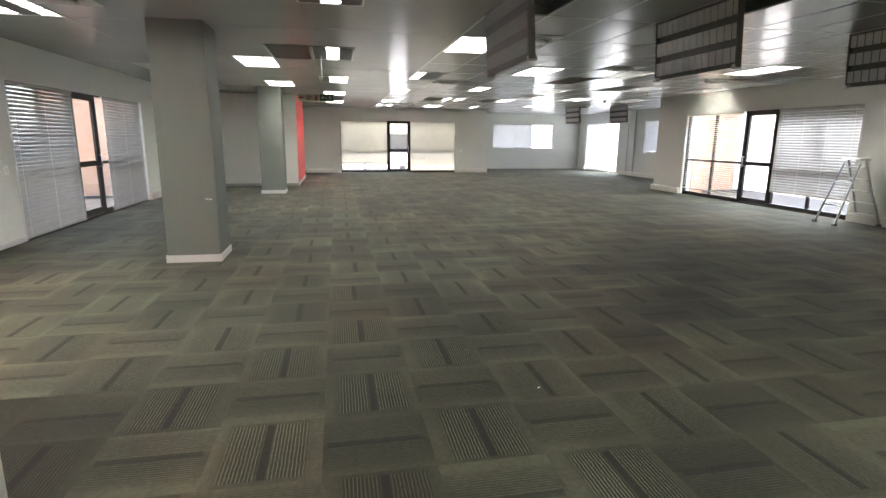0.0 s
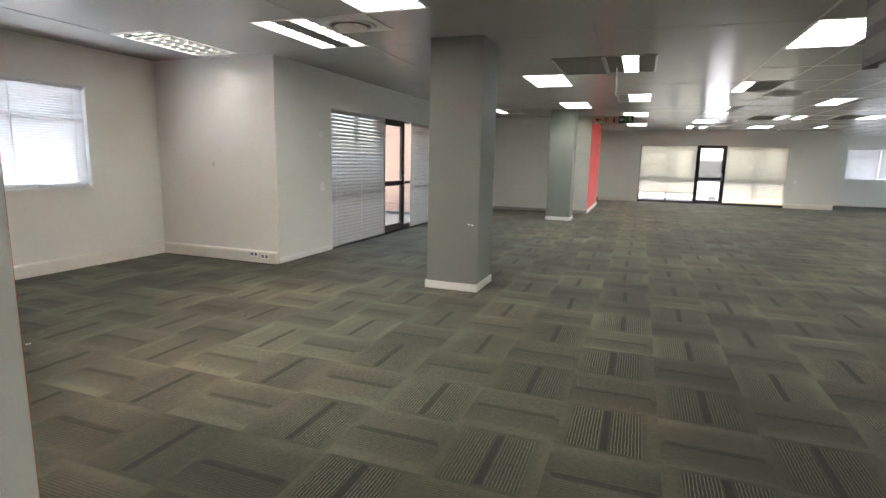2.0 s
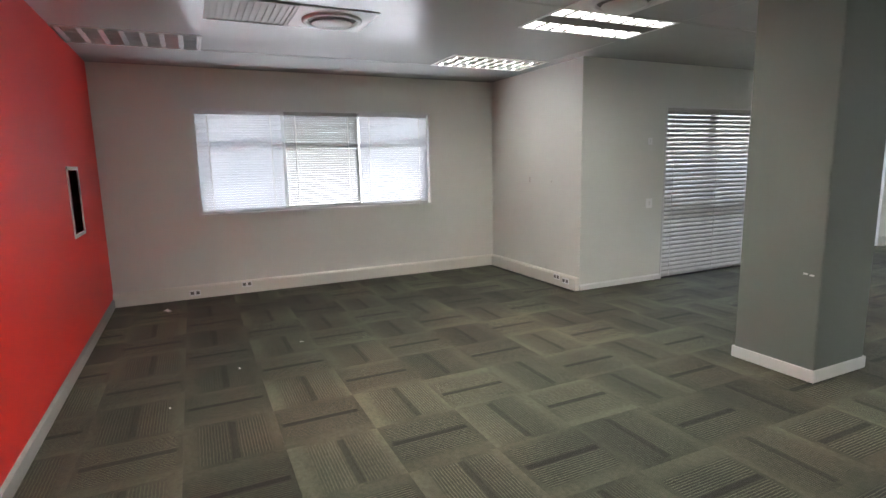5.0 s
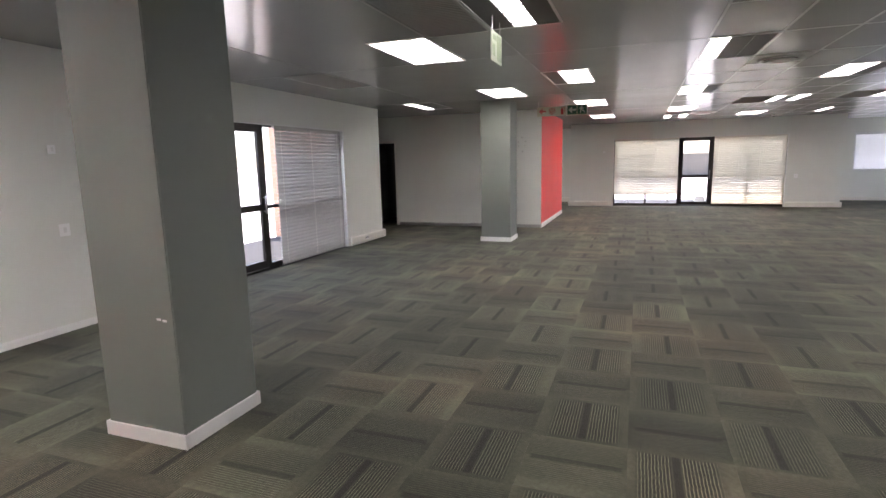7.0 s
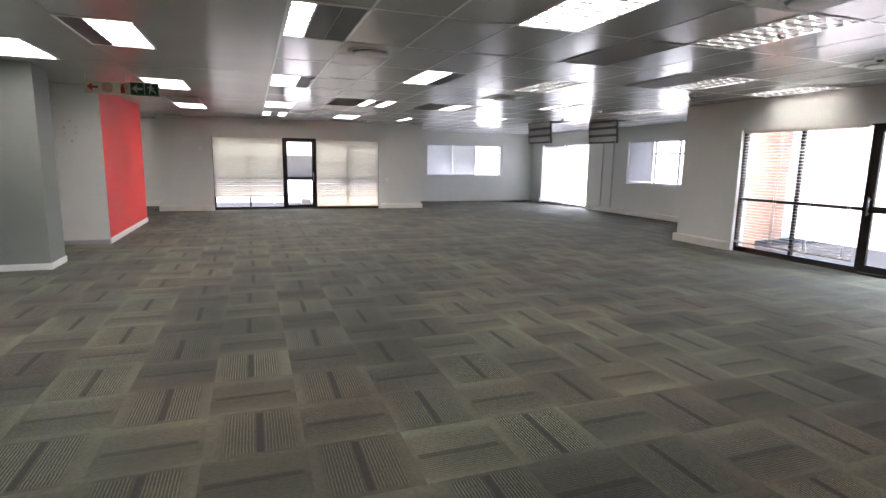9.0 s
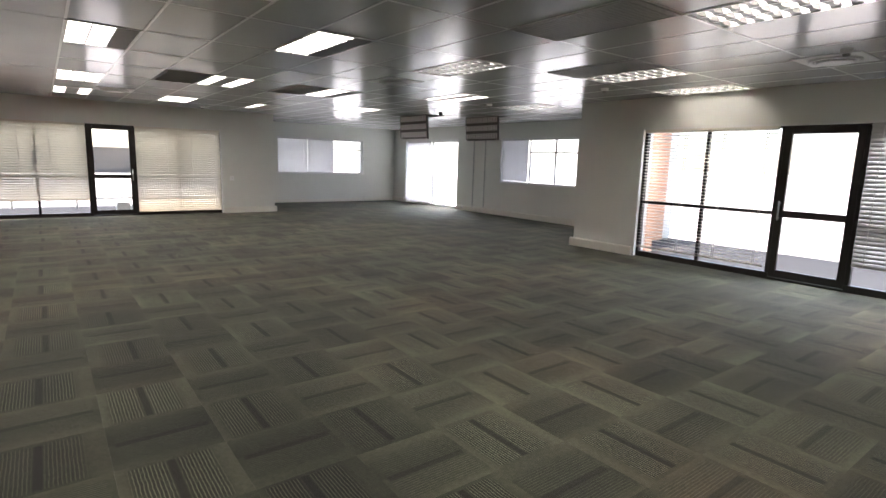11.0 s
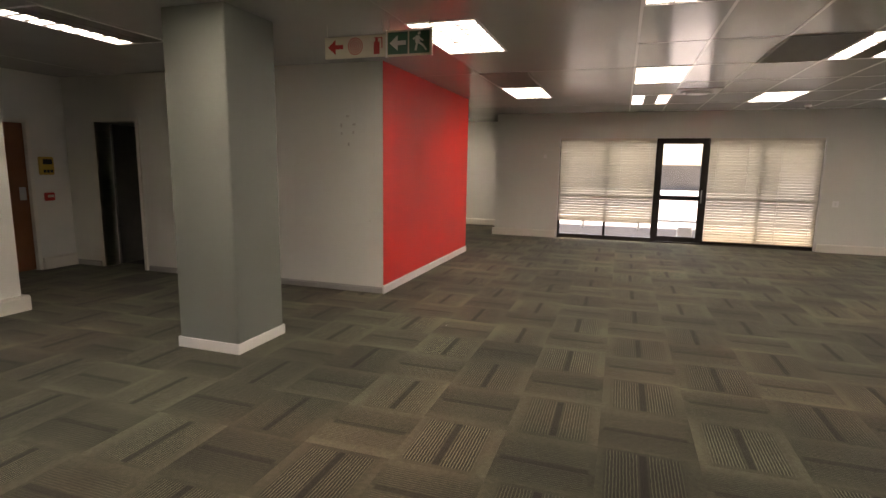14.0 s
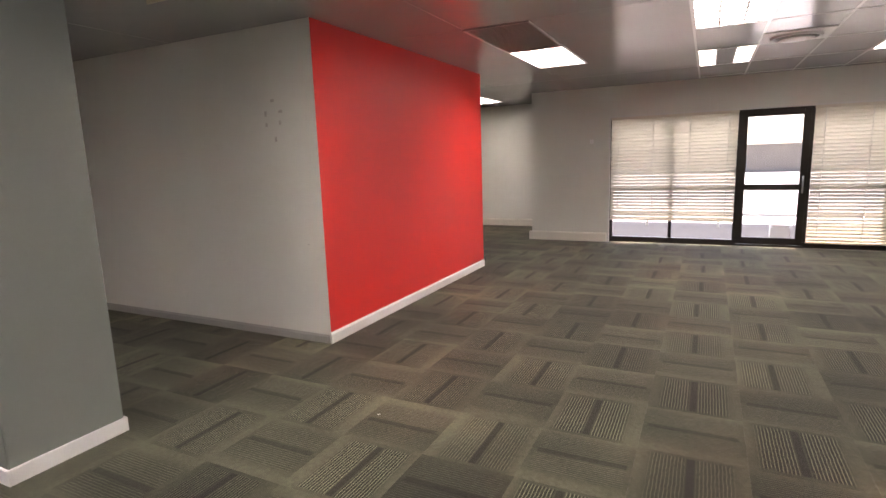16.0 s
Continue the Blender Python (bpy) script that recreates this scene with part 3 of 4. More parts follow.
def window(name, m, u0, u1, z0, z1, divs, label, transom=None):
    T = 0.045
    bars = [("frame_jamb", u0, z0, u0 + T, z1, 0.07), ("frame_jamb", u1 - T, z0, u1, z1, 0.07), ("frame_head", u0 + T, z1 - T, u1 - T, z1, 0.07), ("frame_sill", u0 + T, z0, u1 - T, z0 + T, 0.07)]
    us = [u0 + T] + list(divs) + [u1 - T]
    panes = []
    for d in divs:
        bars.append(("mullion", d - 0.022, z0 + T, d + 0.022, z1 - T, 0.06))
    for i in range(len(us) - 1):
        a, b = us[i] + (0.022 if i else 0), us[i + 1] - (0.022 if i < len(us) - 2 else 0)
        if transom:
            bars.append(("transom", a, transom - 0.02, b, transom + 0.02, 0.05))
            panes += [(a, z0 + T, b, transom - 0.02), (a, transom + 0.02, b, z1 - T)]
        else:
            panes.append((a, z0 + T, b, z1 - T))
    return glazing(name, m, bars, panes, label, paint=WHITE)


MBW, MBN, MBE = place("y", BAYL, -1), place("x", BACKY, 1), place("y", BAYR, 1)
window("window_1", MBW, 3.865, 6.755, 0.965, 2.145, (4.85, 5.78), "three-light window behind venetian blinds", 1.75)
window("window_2", MBN, 7.725, 10.825, 0.965, 2.135, (8.75, 9.7), "three-light window of the far bay", 1.8)
window("window_3", MBE, 17.525, 20.275, 0.945, 2.175, (18.3, 19.2), "three-light window of the far bay, glaring", 1.8)
reveal(MBW, 3.84, 6.78, 0.94, 2.17, 0.28)
reveal(MBN, 7.70, 10.85, 0.94, 2.16, 0.28)
reveal(MBE, 17.5, 20.3, 0.92, 2.2, 0.28)
reveal(MBE, 22.25, 25.3, 0, 2.2, 0.28, sill=False)
# the middle blind's dimmer look is put into greyer slats
for a, b, z, t, k in ((3.88, 4.83, 0.97, -57, SLATW), (4.86, 5.77, 1.0, -50, SLATO), (5.79, 6.74, 0.97, -54, SLATW)):
    blind(a, b, z, 2.145, MBW, "white venetian blind lowered over one window light", pitch=0.028, w=0.03, tilt=t, skin=k)
for a, b, z, t in ((7.74, 8.74, 0.97, -55), (8.76, 9.69, 1.0, -55)):
    blind(a, b, z, 2.135, MBN, "white venetian blind lowered in the far bay", pitch=0.028, w=0.03, tilt=t)
blind(19.22, 20.26, 1.0, 2.17, MBE, "white venetian blind lowered over one light", pitch=0.028, w=0.03, tilt=-60)
blind(23.77, 25.24, 0.06, 2.165, MBE, "white venetian blind lowered over one sliding door leaf", pitch=0.034, w=0.03, tilt=-52)
glazing("door_4", MBE, [("frame_jamb", 22.275, 0, 22.33, 2.175, 0.08), ("frame_jamb", 25.22, 0, 25.275, 2.175, 0.08), ("frame_head", 22.33, 2.12, 25.22, 2.175, 0.08), ("sill", 22.33, 0, 25.22, 0.07, 0.09), ("mullion", 23.68, 0.07, 23.76, 2.12, 0.08)],
        [(22.33, 0.07, 23.68, 2.12), (23.76, 0.07, 25.22, 2.12)], "wide sliding glass door flooded by daylight", "door", WHITE)


# ---- ceiling fittings ----
def louvre(bm, L=1.2, W=0.6, ly=8, cross=True):
    """Three lanes of parabolic cells, lying at z = 0."""
    for i in range(4):
        x = 0.012 + i * (W - 0.024) / 3
        box(bm, x - 0.007, 0.012, 0, x + 0.007, L - 0.012, 0.078)
    for j in range(ly + 1 if cross else 0):
        y = 0.016 + j * (L - 0.032) / ly
        vs = [bm.verts.new(c) for c in ((0.012, y - 0.020, 0), (W - 0.012, y - 0.020, 0), (W - 0.012, y + 0.020, 0), (0.012, y + 0.020, 0), (0.012, y, 0.078), (W - 0.012, y, 0.078))]
        for f in ((0, 1, 2, 3), (0, 4, 5, 1), (3, 2, 5, 4), (0, 3, 4), (1, 5, 2)):
            bm.faces.new([vs[q] for q in f])


def fitting_body(parent, W=0.6, L=1.2):
    part("body", boxes((0, 0, 0.11, W, L, 0.125), (0, 0, 0.006, 0.006, L, 0.11), (W - 0.006, 0, 0.006, W, L, 0.11), (0.006, 0, 0.006, W - 0.006, 0.006, 0.11), (0.006, L - 0.006, 0.006, W - 0.006, L, 0.11)), BODY, parent, "white enamelled steel tray")
    part("frame", boxes((0, 0, -0.008, 0.02, L, 0.006), (W - 0.02, 0, -0.008, W, L, 0.006), (0.02, 0, -0.008, W - 0.02, 0.02, 0.006), (0.02, L - 0.02, -0.008, W - 0.02, L, 0.006)), TBAR, parent)


bmv = bmesh.new()
bv = [bmv.verts.new(c) for c in ((0, -0.036, 0), (0.176, -0.036, 0), (0.176, 0.036, 0), (0, 0.036, 0), (0, 0, 0.07), (0.176, 0, 0.07), (0.088, -0.014, 0.0), (0.088, 0.014, 0.0), (0.088, 0, 0.05))]
for f in ((0, 4, 8, 6), (6, 8, 5, 1), (3, 7, 8, 4), (7, 2, 5, 8), (0, 6, 7, 3), (6, 1, 2, 7), (0, 3, 4), (1, 5, 2)):
    bmv.faces.new([bv[q] for q in f])
bmesh.ops.recalc_face_normals(bmv, faces=bmv.faces)
BLADE_MESH = mesh("blade", bmv, BLADE)
FITTINGS = {}
for x, y, lanes in LIGHTS:
    if lanes in FITTINGS:
        copy_thing(FITTINGS[lanes], Matrix.Translation((x, y, CZ)))
        continue
    lit = sum(1 for q in lanes if q)
    lab = {3: "lit recessed ceiling light with aluminium louvre", 2: "recessed ceiling light with one lane dark", 1: "recessed ceiling light with one lit lane", 0: "unlit recessed ceiling light with louvre"}[lit]
    f = empty("ceiling_light", lab, "ceiling light", "recessed ceiling lights")
    fitting_body(f)
    bm = bmesh.new()
    louvre(bm, cross=2 not in lanes)
    if 2 in lanes:
        for j in range(10):
            for i in range(3):
                o = new("blade", BLADE_MESH)
                o.parent = f
                o.matrix_basis = pose(0.02 + i * 0.192, 0.05 + j * 1.10 / 9, 0)
    part("louvre", bm, LOUVRE, f, "bright aluminium cell louvre")
    for i, on in enumerate(lanes):
        x0 = 0.02 + i * 0.1867
        if on == 2:
            bm = bmesh.new()
            tube(bm, (x0 + 0.094, 0.03, 0.092), (x0 + 0.094, 1.17, 0.092), 0.013, 8)
            part("lamp", bm, LAMP_TUBE, f, "slim glowing fluorescent tube")
            # shade in the gaps between blades is put into this dark sheet
            part("reflector", boxes((x0 + 0.004, 0.012, 0.105, x0 + 0.183, 1.188, 0.109)), DARK_GREY, f, "reflector coloured dark for the shade between the blades")
        elif on:
            part("lamp", boxes((x0 + 0.012, 0.03, 0.082, x0 + 0.175, 1.17, 0.10)), LAMP, f, "glowing fluorescent lamp lane")
        elif lit == 0:
            part("dead_lamp", boxes((x0 + 0.07, 0.03, 0.085, x0 + 0.1, 1.17, 0.10)), BODY, f, "unlit white tube")
        else:
            # sheet below the louvre carries the darkness of an unlit lane
            part("dark_lane", boxes((x0 + 0.004, 0.022, -0.004, x0 + 0.183, 1.178, -0.001)), DARK_GREY, f, "unlit lane, its darkness put on as a dark sheet")
    f.matrix_world = Matrix.Translation((x, y, CZ))
    FITTINGS[lanes] = f


def hanging_louvre(bm):
    """Three lanes of upright cells between dark gaps."""
    for i in range(3):
        x = 0.02 + i * 0.19
        for j in range(13):
            y = 0.05 + j * 1.1 / 12
            vs = [bm.verts.new(c) for c in ((x, y - 0.040, 0), (x + 0.125, y - 0.040, 0), (x + 0.125, y + 0.040, 0), (x, y + 0.040, 0), (x, y, 0.035), (x + 0.125, y, 0.035))]
            for f in ((0, 3, 2, 1), (0, 1, 5, 4), (3, 4, 5, 2), (0, 4, 3), (1, 2, 5)):
                bm.faces.new([vs[q] for q in f])


PANEL_BACK = mat("panel_back_steel", (0.20, 0.195, 0.185), 0.5, var=0.08, scale=3, bump=0.03)


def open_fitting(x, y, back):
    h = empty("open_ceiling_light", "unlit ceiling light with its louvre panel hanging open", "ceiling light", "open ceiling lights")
    # tray interior is unlit: that shade is put into a dark colour
    part("tray", boxes((0, 0, 0.11, 0.6, 1.2, 0.125), (0, 0, 0.006, 0.006, 1.2, 0.11), (0.594, 0, 0.006, 0.6, 1.2, 0.11), (0.006, 0, 0.006, 0.594, 0.006, 0.11), (0.006, 1.194, 0.006, 0.594, 1.2, 0.11)), DARK_GREY, h, "empty steel tray, its unlit darkness put into the colour")
    part("frame", boxes((0, 0, -0.008, 0.02, 1.2, 0.006), (0.58, 0, -0.008, 0.6, 1.2, 0.006), (0.02, 0, -0.008, 0.58, 0.02, 0.006), (0.02, 1.18, -0.008, 0.58, 1.2, 0.006)), TBAR, h)
    turn = pose(0.0, 0, -0.01, 0, 86, 0)
    if back:
        turn = turn @ Matrix.Diagonal((1, 1, -1, 1))
    bm = bmesh.new()
    hanging_louvre(bm)
    lv = part("louvre", bm, WHITE, h, "pale louvre cells of the hanging panel")
    lv.matrix_basis = turn
    paint = PANEL_BACK if back else DARK_GREY
    if back:
        for i in range(3):
            rib = part("rib", boxes((0.03 + i * 0.19, 0.03, 0.043, 0.145 + i * 0.19, 1.17, 0.05), bevel=0.003), SKIRT_DARK, h, "grey folded lane back")
            rib.matrix_basis = turn
    for nm, q in (("panel_back", (0.0, 0.01, 0.037, 0.57, 1.19, 0.043)), ("rim", (0.0, 0.01, -0.012, 0.012, 1.19, 0.037)), ("rim", (0.558, 0.01, -0.012, 0.57, 1.19, 0.037)),
                  ("rim", (0.012, 0.01, -0.012, 0.558, 0.022, 0.037)), ("rim", (0.012, 1.178, -0.012, 0.558, 1.19, 0.037))):
        pl = part(nm, boxes(q), paint, h, "dark back plate of the hanging panel" if nm == "panel_back" else "")
        pl.matrix_basis = turn
    for y0 in (0.015, 1.165):
        cl = part("clip", boxes((0.545, y0, -0.03, 0.585, y0 + 0.03, 0.05), bevel=0.006), WHITE, h, "white plastic end clip")
        cl.matrix_basis = turn
    h.matrix_world = Matrix.Translation((x, y, CZ))
    return h


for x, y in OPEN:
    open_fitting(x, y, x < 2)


# ---- brick outside the returns ----
def brick_material():
    m = BRICKM.copy()
    m.name = "brickwork"
    n, l = m.node_tree.nodes, m.node_tree.links
    t = n.new("ShaderNodeTexBrick")
    t.inputs["Scale"].default_value = 1.0
    t.inputs["Color1"].default_value, t.inputs["Color2"].default_value, t.inputs["Mortar"].default_value = (0.64, 0.36, 0.22, 1), (0.57, 0.29, 0.17, 1), (0.50, 0.43, 0.36, 1)
    t.inputs["Mortar Size"].default_value, t.inputs["Brick Width"].default_value, t.inputs["Row Height"].default_value = 0.008, 0.23, 0.085
    mp = n.new("ShaderNodeMapping")
    mp.inputs["Rotation"].default_value = (radians(90), 0, 0)
    tc = n.new("ShaderNodeTexCoord")
    l.new(tc.outputs["Object"], mp.inputs[0])
    l.new(mp.outputs[0], t.inputs["Vector"])
    l.new(t.outputs[0], n["Principled BSDF"].inputs["Base Color"])
    return m


BRICKWORK = brick_material()
structure("wall_brick_west", boxes((-6.2, 14.96, -0.12, -4.06, 15.066, 3.4)), BRICKWORK, "orange face brick outer wall")
structure("wall_brick_east", boxes((9.83, 14.98, -0.12, 11.95, 15.086, 3.4)), BRICKWORK, "orange face brick outer wall")
structure("wall_brick_pier", boxes((9.95, 14.2, -0.12, 10.3, 14.98, 3.4)), BRICKWORK, "orange face brick pier beside the door")


# ---- skirting ----
def skirting(m, runs, h=0.15, d=0.055, mt=None, label="cream painted trunking skirting with a bevelled top"):
    for a, b in runs:
        bm = bmesh.new()
        prof = [(0, 0), (-d, 0), (-d, h - 0.018), (-d + 0.014, h), (0, h)]
        r0 = [bm.verts.new((a, w, z)) for w, z in prof]
        r1 = [bm.verts.new((b, w, z)) for w, z in prof]
        for i in range(5):
            k = (i + 1) % 5
            bm.faces.new((r0[i], r0[k], r1[k], r1[i]))
        bm.faces.new(r0[::-1])
        bm.faces.new(r1)
        bmesh.ops.recalc_face_normals(bm, faces=bm.faces)
        o = tagged(part("baseboard", bm, mt or SKIRT), label, "skirting", kind="structure")
        o.matrix_world = m
    return o


MRET, MCOR, MCORE = place("x", 7.75, 1), place("y", -5.65, -1), place("x", 17.33, 1)
MRED = place("y", -0.78, -1)
skirting(MBW, [(2.90, 7.74)])
skirting(MRET, [(BAYL + 0.056, LX)])
skirting(MW, [(13.95, 15.40)])
skirting(MW, [(7.752, 9.01)], 0.07, 0.014, WHITE, "low white skirting")
skirting(MN, [(-0.9, 0.47), (5.30, 6.68)])
skirting(place("y", 6.64, -1), [(FARY + 0.01, BACKY)], 0.09, 0.014)
skirting(MBN, [(6.66, BAYR - 0.06)], 0.09, 0.014)
skirting(MBE, [(15.38, 22.23), (25.32, 26.08)])
skirting(ME, [(14.11, 15.42), (-1.99, 9.11)])
skirting(MCORE, [(-5.63, -5.16), (-4.28, -0.79)], 0.072, 0.014, SKIRT_DARK, "low grey skirting on the core wall")
skirting(MRED, [(17.32, 20.76)], 0.095, 0.015, WHITE, "low white skirting on the red wall")
skirting(MCOR, [(15.36, 15.95), (16.85, 17.31)], 0.16, 0.05)
skirting(place("x", 25.15, 1), [(-5.9, -0.87)])
skirting(place("x", 15.35, -1), [(-5.6, LX + 0.05)])
skirting(place("x", 2.905, -1), [(BAYL + 0.06, -0.79)], 0.1, 0.015, SKIRT_DARK, "low grey skirting on the red wall")


# ---- corridor: brown door, dark doorway, fixtures ----
d = tagged(empty("door_5", "closed brown veneered door in a white frame", "door"), kind="structure")
d.matrix_world = MCOR
leaf = part("door_leaf", boxes((16.01, 0.04, 0.01, 16.79, 0.08, 1.95), bevel=0.003), WOOD, d, "brown wood veneer leaf")
part("lock_plate", boxes((16.67, 0.026, 0.95, 16.75, 0.04, 1.12), bevel=0.004), STEEL, leaf, "steel lock plate")
for q in ((15.96, -0.02, 0, 16.01, 0.12, 2.0), (16.79, -0.02, 0, 16.84, 0.12, 2.0), (16.01, -0.02, 1.95, 16.79, 0.12, 2.0)):
    part("door_frame", boxes(q, bevel=0.004), SKIRT, d, "cream painted door frame")
# sheet added behind the leaf, near-black for the unlit space
for nm, a, b in (("back", 15.9, 16.92),):
    part("backing", boxes((a, 0.285, 0, b, 0.30, 2.05)), DARK, d, "near-black sheet in place of the unlit space behind the door")
d = tagged(empty("door_6", "open doorway with grey frame into a dark room", "door"), kind="structure")
d.matrix_world = MCORE
for q in ((-5.13, -0.02, 0, -5.08, 0.22, 2.0), (-4.36, -0.02, 0, -4.31, 0.22, 2.0), (-5.13, -0.02, 2.0, -4.31, 0.22, 2.05)):
    part("door_frame", boxes(q, bevel=0.004), SKIRT, d, "grey painted door frame")
# leaf and room walls: darkness of the unlit room put into the colour
part("door_leaf", boxes((-5.07, 0.21, 0.01, -5.03, 0.92, 1.98), bevel=0.003), DARK_GREY, d, "door leaf standing open, darkened in colour like the unlit room")
structure("wall_store_back", boxes((-5.9, 18.9, 0, -3.2, 19.0, CZ)), DARK_GREY, "wall of the unlit room, its shade put into a dark colour")
structure("wall_store_side", boxes((-3.3, 17.53, 0, -3.2, 18.9, CZ)), DARK_GREY, "side wall of the unlit room, its shade put into a dark colour")


def wall_box(name, m, u0, u1, z0, z1, dep, mt, label, category, bevel=0.006):
    o = tagged(part(name, boxes((u0, -dep, z0, u1, 0, z1), bevel=bevel), mt), label, category)
    o.matrix_world = m
    return o


c = empty("intercom", "yellow wall intercom panel with dark keys", "intercom")
c.matrix_world = MCOR
part("case", boxes((16.91, -0.06, 1.28, 17.09, 0, 1.52), bevel=0.01), YELLOW, c)
part("speaker", boxes((16.94, -0.066, 1.42, 17.06, -0.06, 1.49)), DARK, c, "dark speaker slots")
for k in range(3):
    part("key", boxes((16.94 + k * 0.045, -0.068, 1.31, 16.97 + k * 0.045, -0.06, 1.35)), DARK, c)
c = empty("fire_call_point", "small red fire alarm call point with white label", "call point")
c.matrix_world = MCOR
part("case", boxes((16.95, -0.05, 0.93, 17.07, 0, 1.04), bevel=0.008), SIGNRED, c)
part("label_plate", boxes((16.97, -0.054, 0.975, 17.05, -0.05, 1.01)), SIGNWHITE, c, "white label plate")
FADED = mat("faded_sign_green", (0.16, 0.21, 0.13), 0.4, var=0.06, bump=0)
FROST = mat("frosted_sign_plate", (0.32, 0.35, 0.29), 0.4, var=0.05, bump=0)
c = empty("exit_sign", "small green exit sign above the brown door", "sign")
c.matrix_world = MCOR
part("plate", boxes((16.26, -0.02, 2.08, 16.50, 0, 2.22), bevel=0.003), GREEN, c)
part("arrow_symbol", boxes((16.29, -0.023, 2.13, 16.36, -0.02, 2.17), (16.39, -0.023, 2.10, 16.41, -0.02, 2.20), (16.42, -0.023, 2.12, 16.47, -0.02, 2.15)), SIGNWHITE, c, "pale symbols")


def socket(m, u, z, label="white double socket outlet"):
    c = empty("socket_outlet", label, "socket", "socket outlets")
    c.matrix_world = m
    w = -0.056
    part("plate", boxes((u - 0.06, w - 0.008, z - 0.035, u + 0.06, w, z + 0.035), bevel=0.003), PLASTIC, c)
    for k in (-0.03, 0.03):
        part("insert", boxes((u + k - 0.018, w - 0.011, z - 0.018, u + k + 0.018, w - 0.008, z + 0.018)), DARK_GREY, c, "dark socket insert")


def switch(m, u, z, s=0.05, label="white square light switch", category="switch", name="light_switch"):
    c = empty(name, label, category)
    c.matrix_world = m
    part("plate", boxes((u - s, -0.009, z - s * 1.15, u + s, 0, z + s * 1.15), bevel=0.003), PLASTIC, c)
    part("rocker", boxes((u - s * 0.3, -0.014, z - s * 0.5, u + s * 0.3, -0.009, z + s * 0.5), bevel=0.002), WHITE, c)


socket(MBW, 4.29, 0.11)
socket(MBW, 3.72, 0.07)
socket(MRET, -3.95, 0.09)
socket(MRET, -4.12, 0.11)
socket(MW, 14.55, 0.09)
socket(MBE, 21.9, 0.09)
switch(MW, 8.79, 0.96)
switch(MW, 8.77, 1.70, 0.035, "small white thermostat on the wall", "thermostat", "thermostat")
switch(MN, 5.52, 0.90)
switch(MN, 0.2, 1.72, 0.03, "small white sensor on the far wall", "sensor", "wall_sensor")

# fixing marks left on the walls
for m, u, z, a, b in ((MRET, -4.78, 1.26, 0.012, 0.035), (MRET, -4.32, 1.25, 0.008, 0.012), (MCORE, -1.22, 2.02, 0.02, 0.012), (MCORE, -1.30, 1.92, 0.012, 0.022),
                      (MCORE, -1.14, 1.93, 0.022, 0.012), (MCORE, -1.30, 1.83, 0.012, 0.016), (MCORE, -1.15, 1.84, 0.012, 0.016), (MCORE, -1.21, 1.71, 0.012, 0.02), (MCORE, -0.95, 0.84, 0.01, 0.004)):
    o = tagged(part("wall_scuff", boxes((u - a, -0.0015, z - b, u + a, 0, z + b)), SCUFF), "small dark fixing mark on the paint", "wall mark", "fixing marks")
    o.matrix_world = m
for u, z in ((-1.10, 0.72), (-1.06, 0.715)):
    o = tagged(part("paint_chip", boxes((u - 0.014, 7.397, z - 0.006, u + 0.014, 7.4, z + 0.006)), PAPER), "small white chip in the grey column paint", "wall mark", "paint chips")

# notice on the red wall at the end of the bay
c = empty("wall_notice", "white framed notice on the red wall", "notice")
part("sheet", boxes((-4.55, 2.905, 0.98, -4.15, 2.905, 1.5)), PAPER, c)
part("notice_frame", boxes((-4.58, 2.905, 0.95, -4.55, 2.913, 1.53), (-4.15, 2.905, 0.95, -4.12, 2.913, 1.53), (-4.55, 2.905, 0.95, -4.15, 2.913, 0.98), (-4.55, 2.905, 1.5, -4.15, 2.913, 1.53)), WHITE, c)


# ---- hanging signs ----
def arrow(bm, x, y, z, s, flip=1):
    """A flat arrow that points towards -x."""
    for tri in (((0, 0), (0.5, 0.42), (0.5, 0.16)), ((0, 0), (0.5, -0.16), (0.5, -0.42)), ((0, 0), (0.5, 0.16), (0.5, -0.16))):
        vs = [bm.verts.new((x + a * s * flip, y, z + b * s)) for a, b in tri]
        bm.faces.new(vs)
    vs = [bm.verts.new((x + a * s * flip, y, z + b * s)) for a, b in ((0.4, -0.12), (1.0, -0.12), (1.0, 0.12), (0.4, 0.12))]
    bm.faces.new(vs)


def ring(bm, x, y, z, r0, r1, a0=0.0, a1=2 * math.pi, n=28):
    prev = None
    for i in range(n + 1):
        a = a0 + (a1 - a0) * i / n
        cur = [bm.verts.new((x + r * math.cos(a), y, z + r * math.sin(a))) for r in (r0, r1)]
        if prev:
            bm.faces.new((prev[0], prev[1], cur[1], cur[0]))
        prev = cur


SY = 15.86
c = empty("hanging_sign", "hanging sign with fire symbols and green exit arrow", "sign")
part("fire_plate", boxes((-0.62, SY, 2.335, -0.075, SY + 0.012, 2.505), bevel=0.002), IVORY, c, "ivory plate with red fire symbols")
part("exit_plate", boxes((-0.06, SY - 0.004, 2.33, 0.31, SY + 0.014, 2.525), bevel=0.002), IVORY, c, "pale plate with green exit symbols")
for x0, x1 in ((-0.05, 0.118), (0.132, 0.30)):
    part("green_field", boxes((x0, SY - 0.007, 2.345, x1, SY - 0.004, 2.51)), GREEN, c, "dark green field")
bm = bmesh.new()
arrow(bm, -0.59, SY - 0.002, 2.425, 0.14)
part("red_arrow", bm, SIGNRED, c, "red arrow")
bm = bmesh.new()
for k in range(4):
    ring(bm, -0.34, SY - 0.002, 2.425, 0.008 + k * 0.017, 0.016 + k * 0.017)
part("hose_symbol", bm, SIGNRED, c, "red coiled hose symbol")
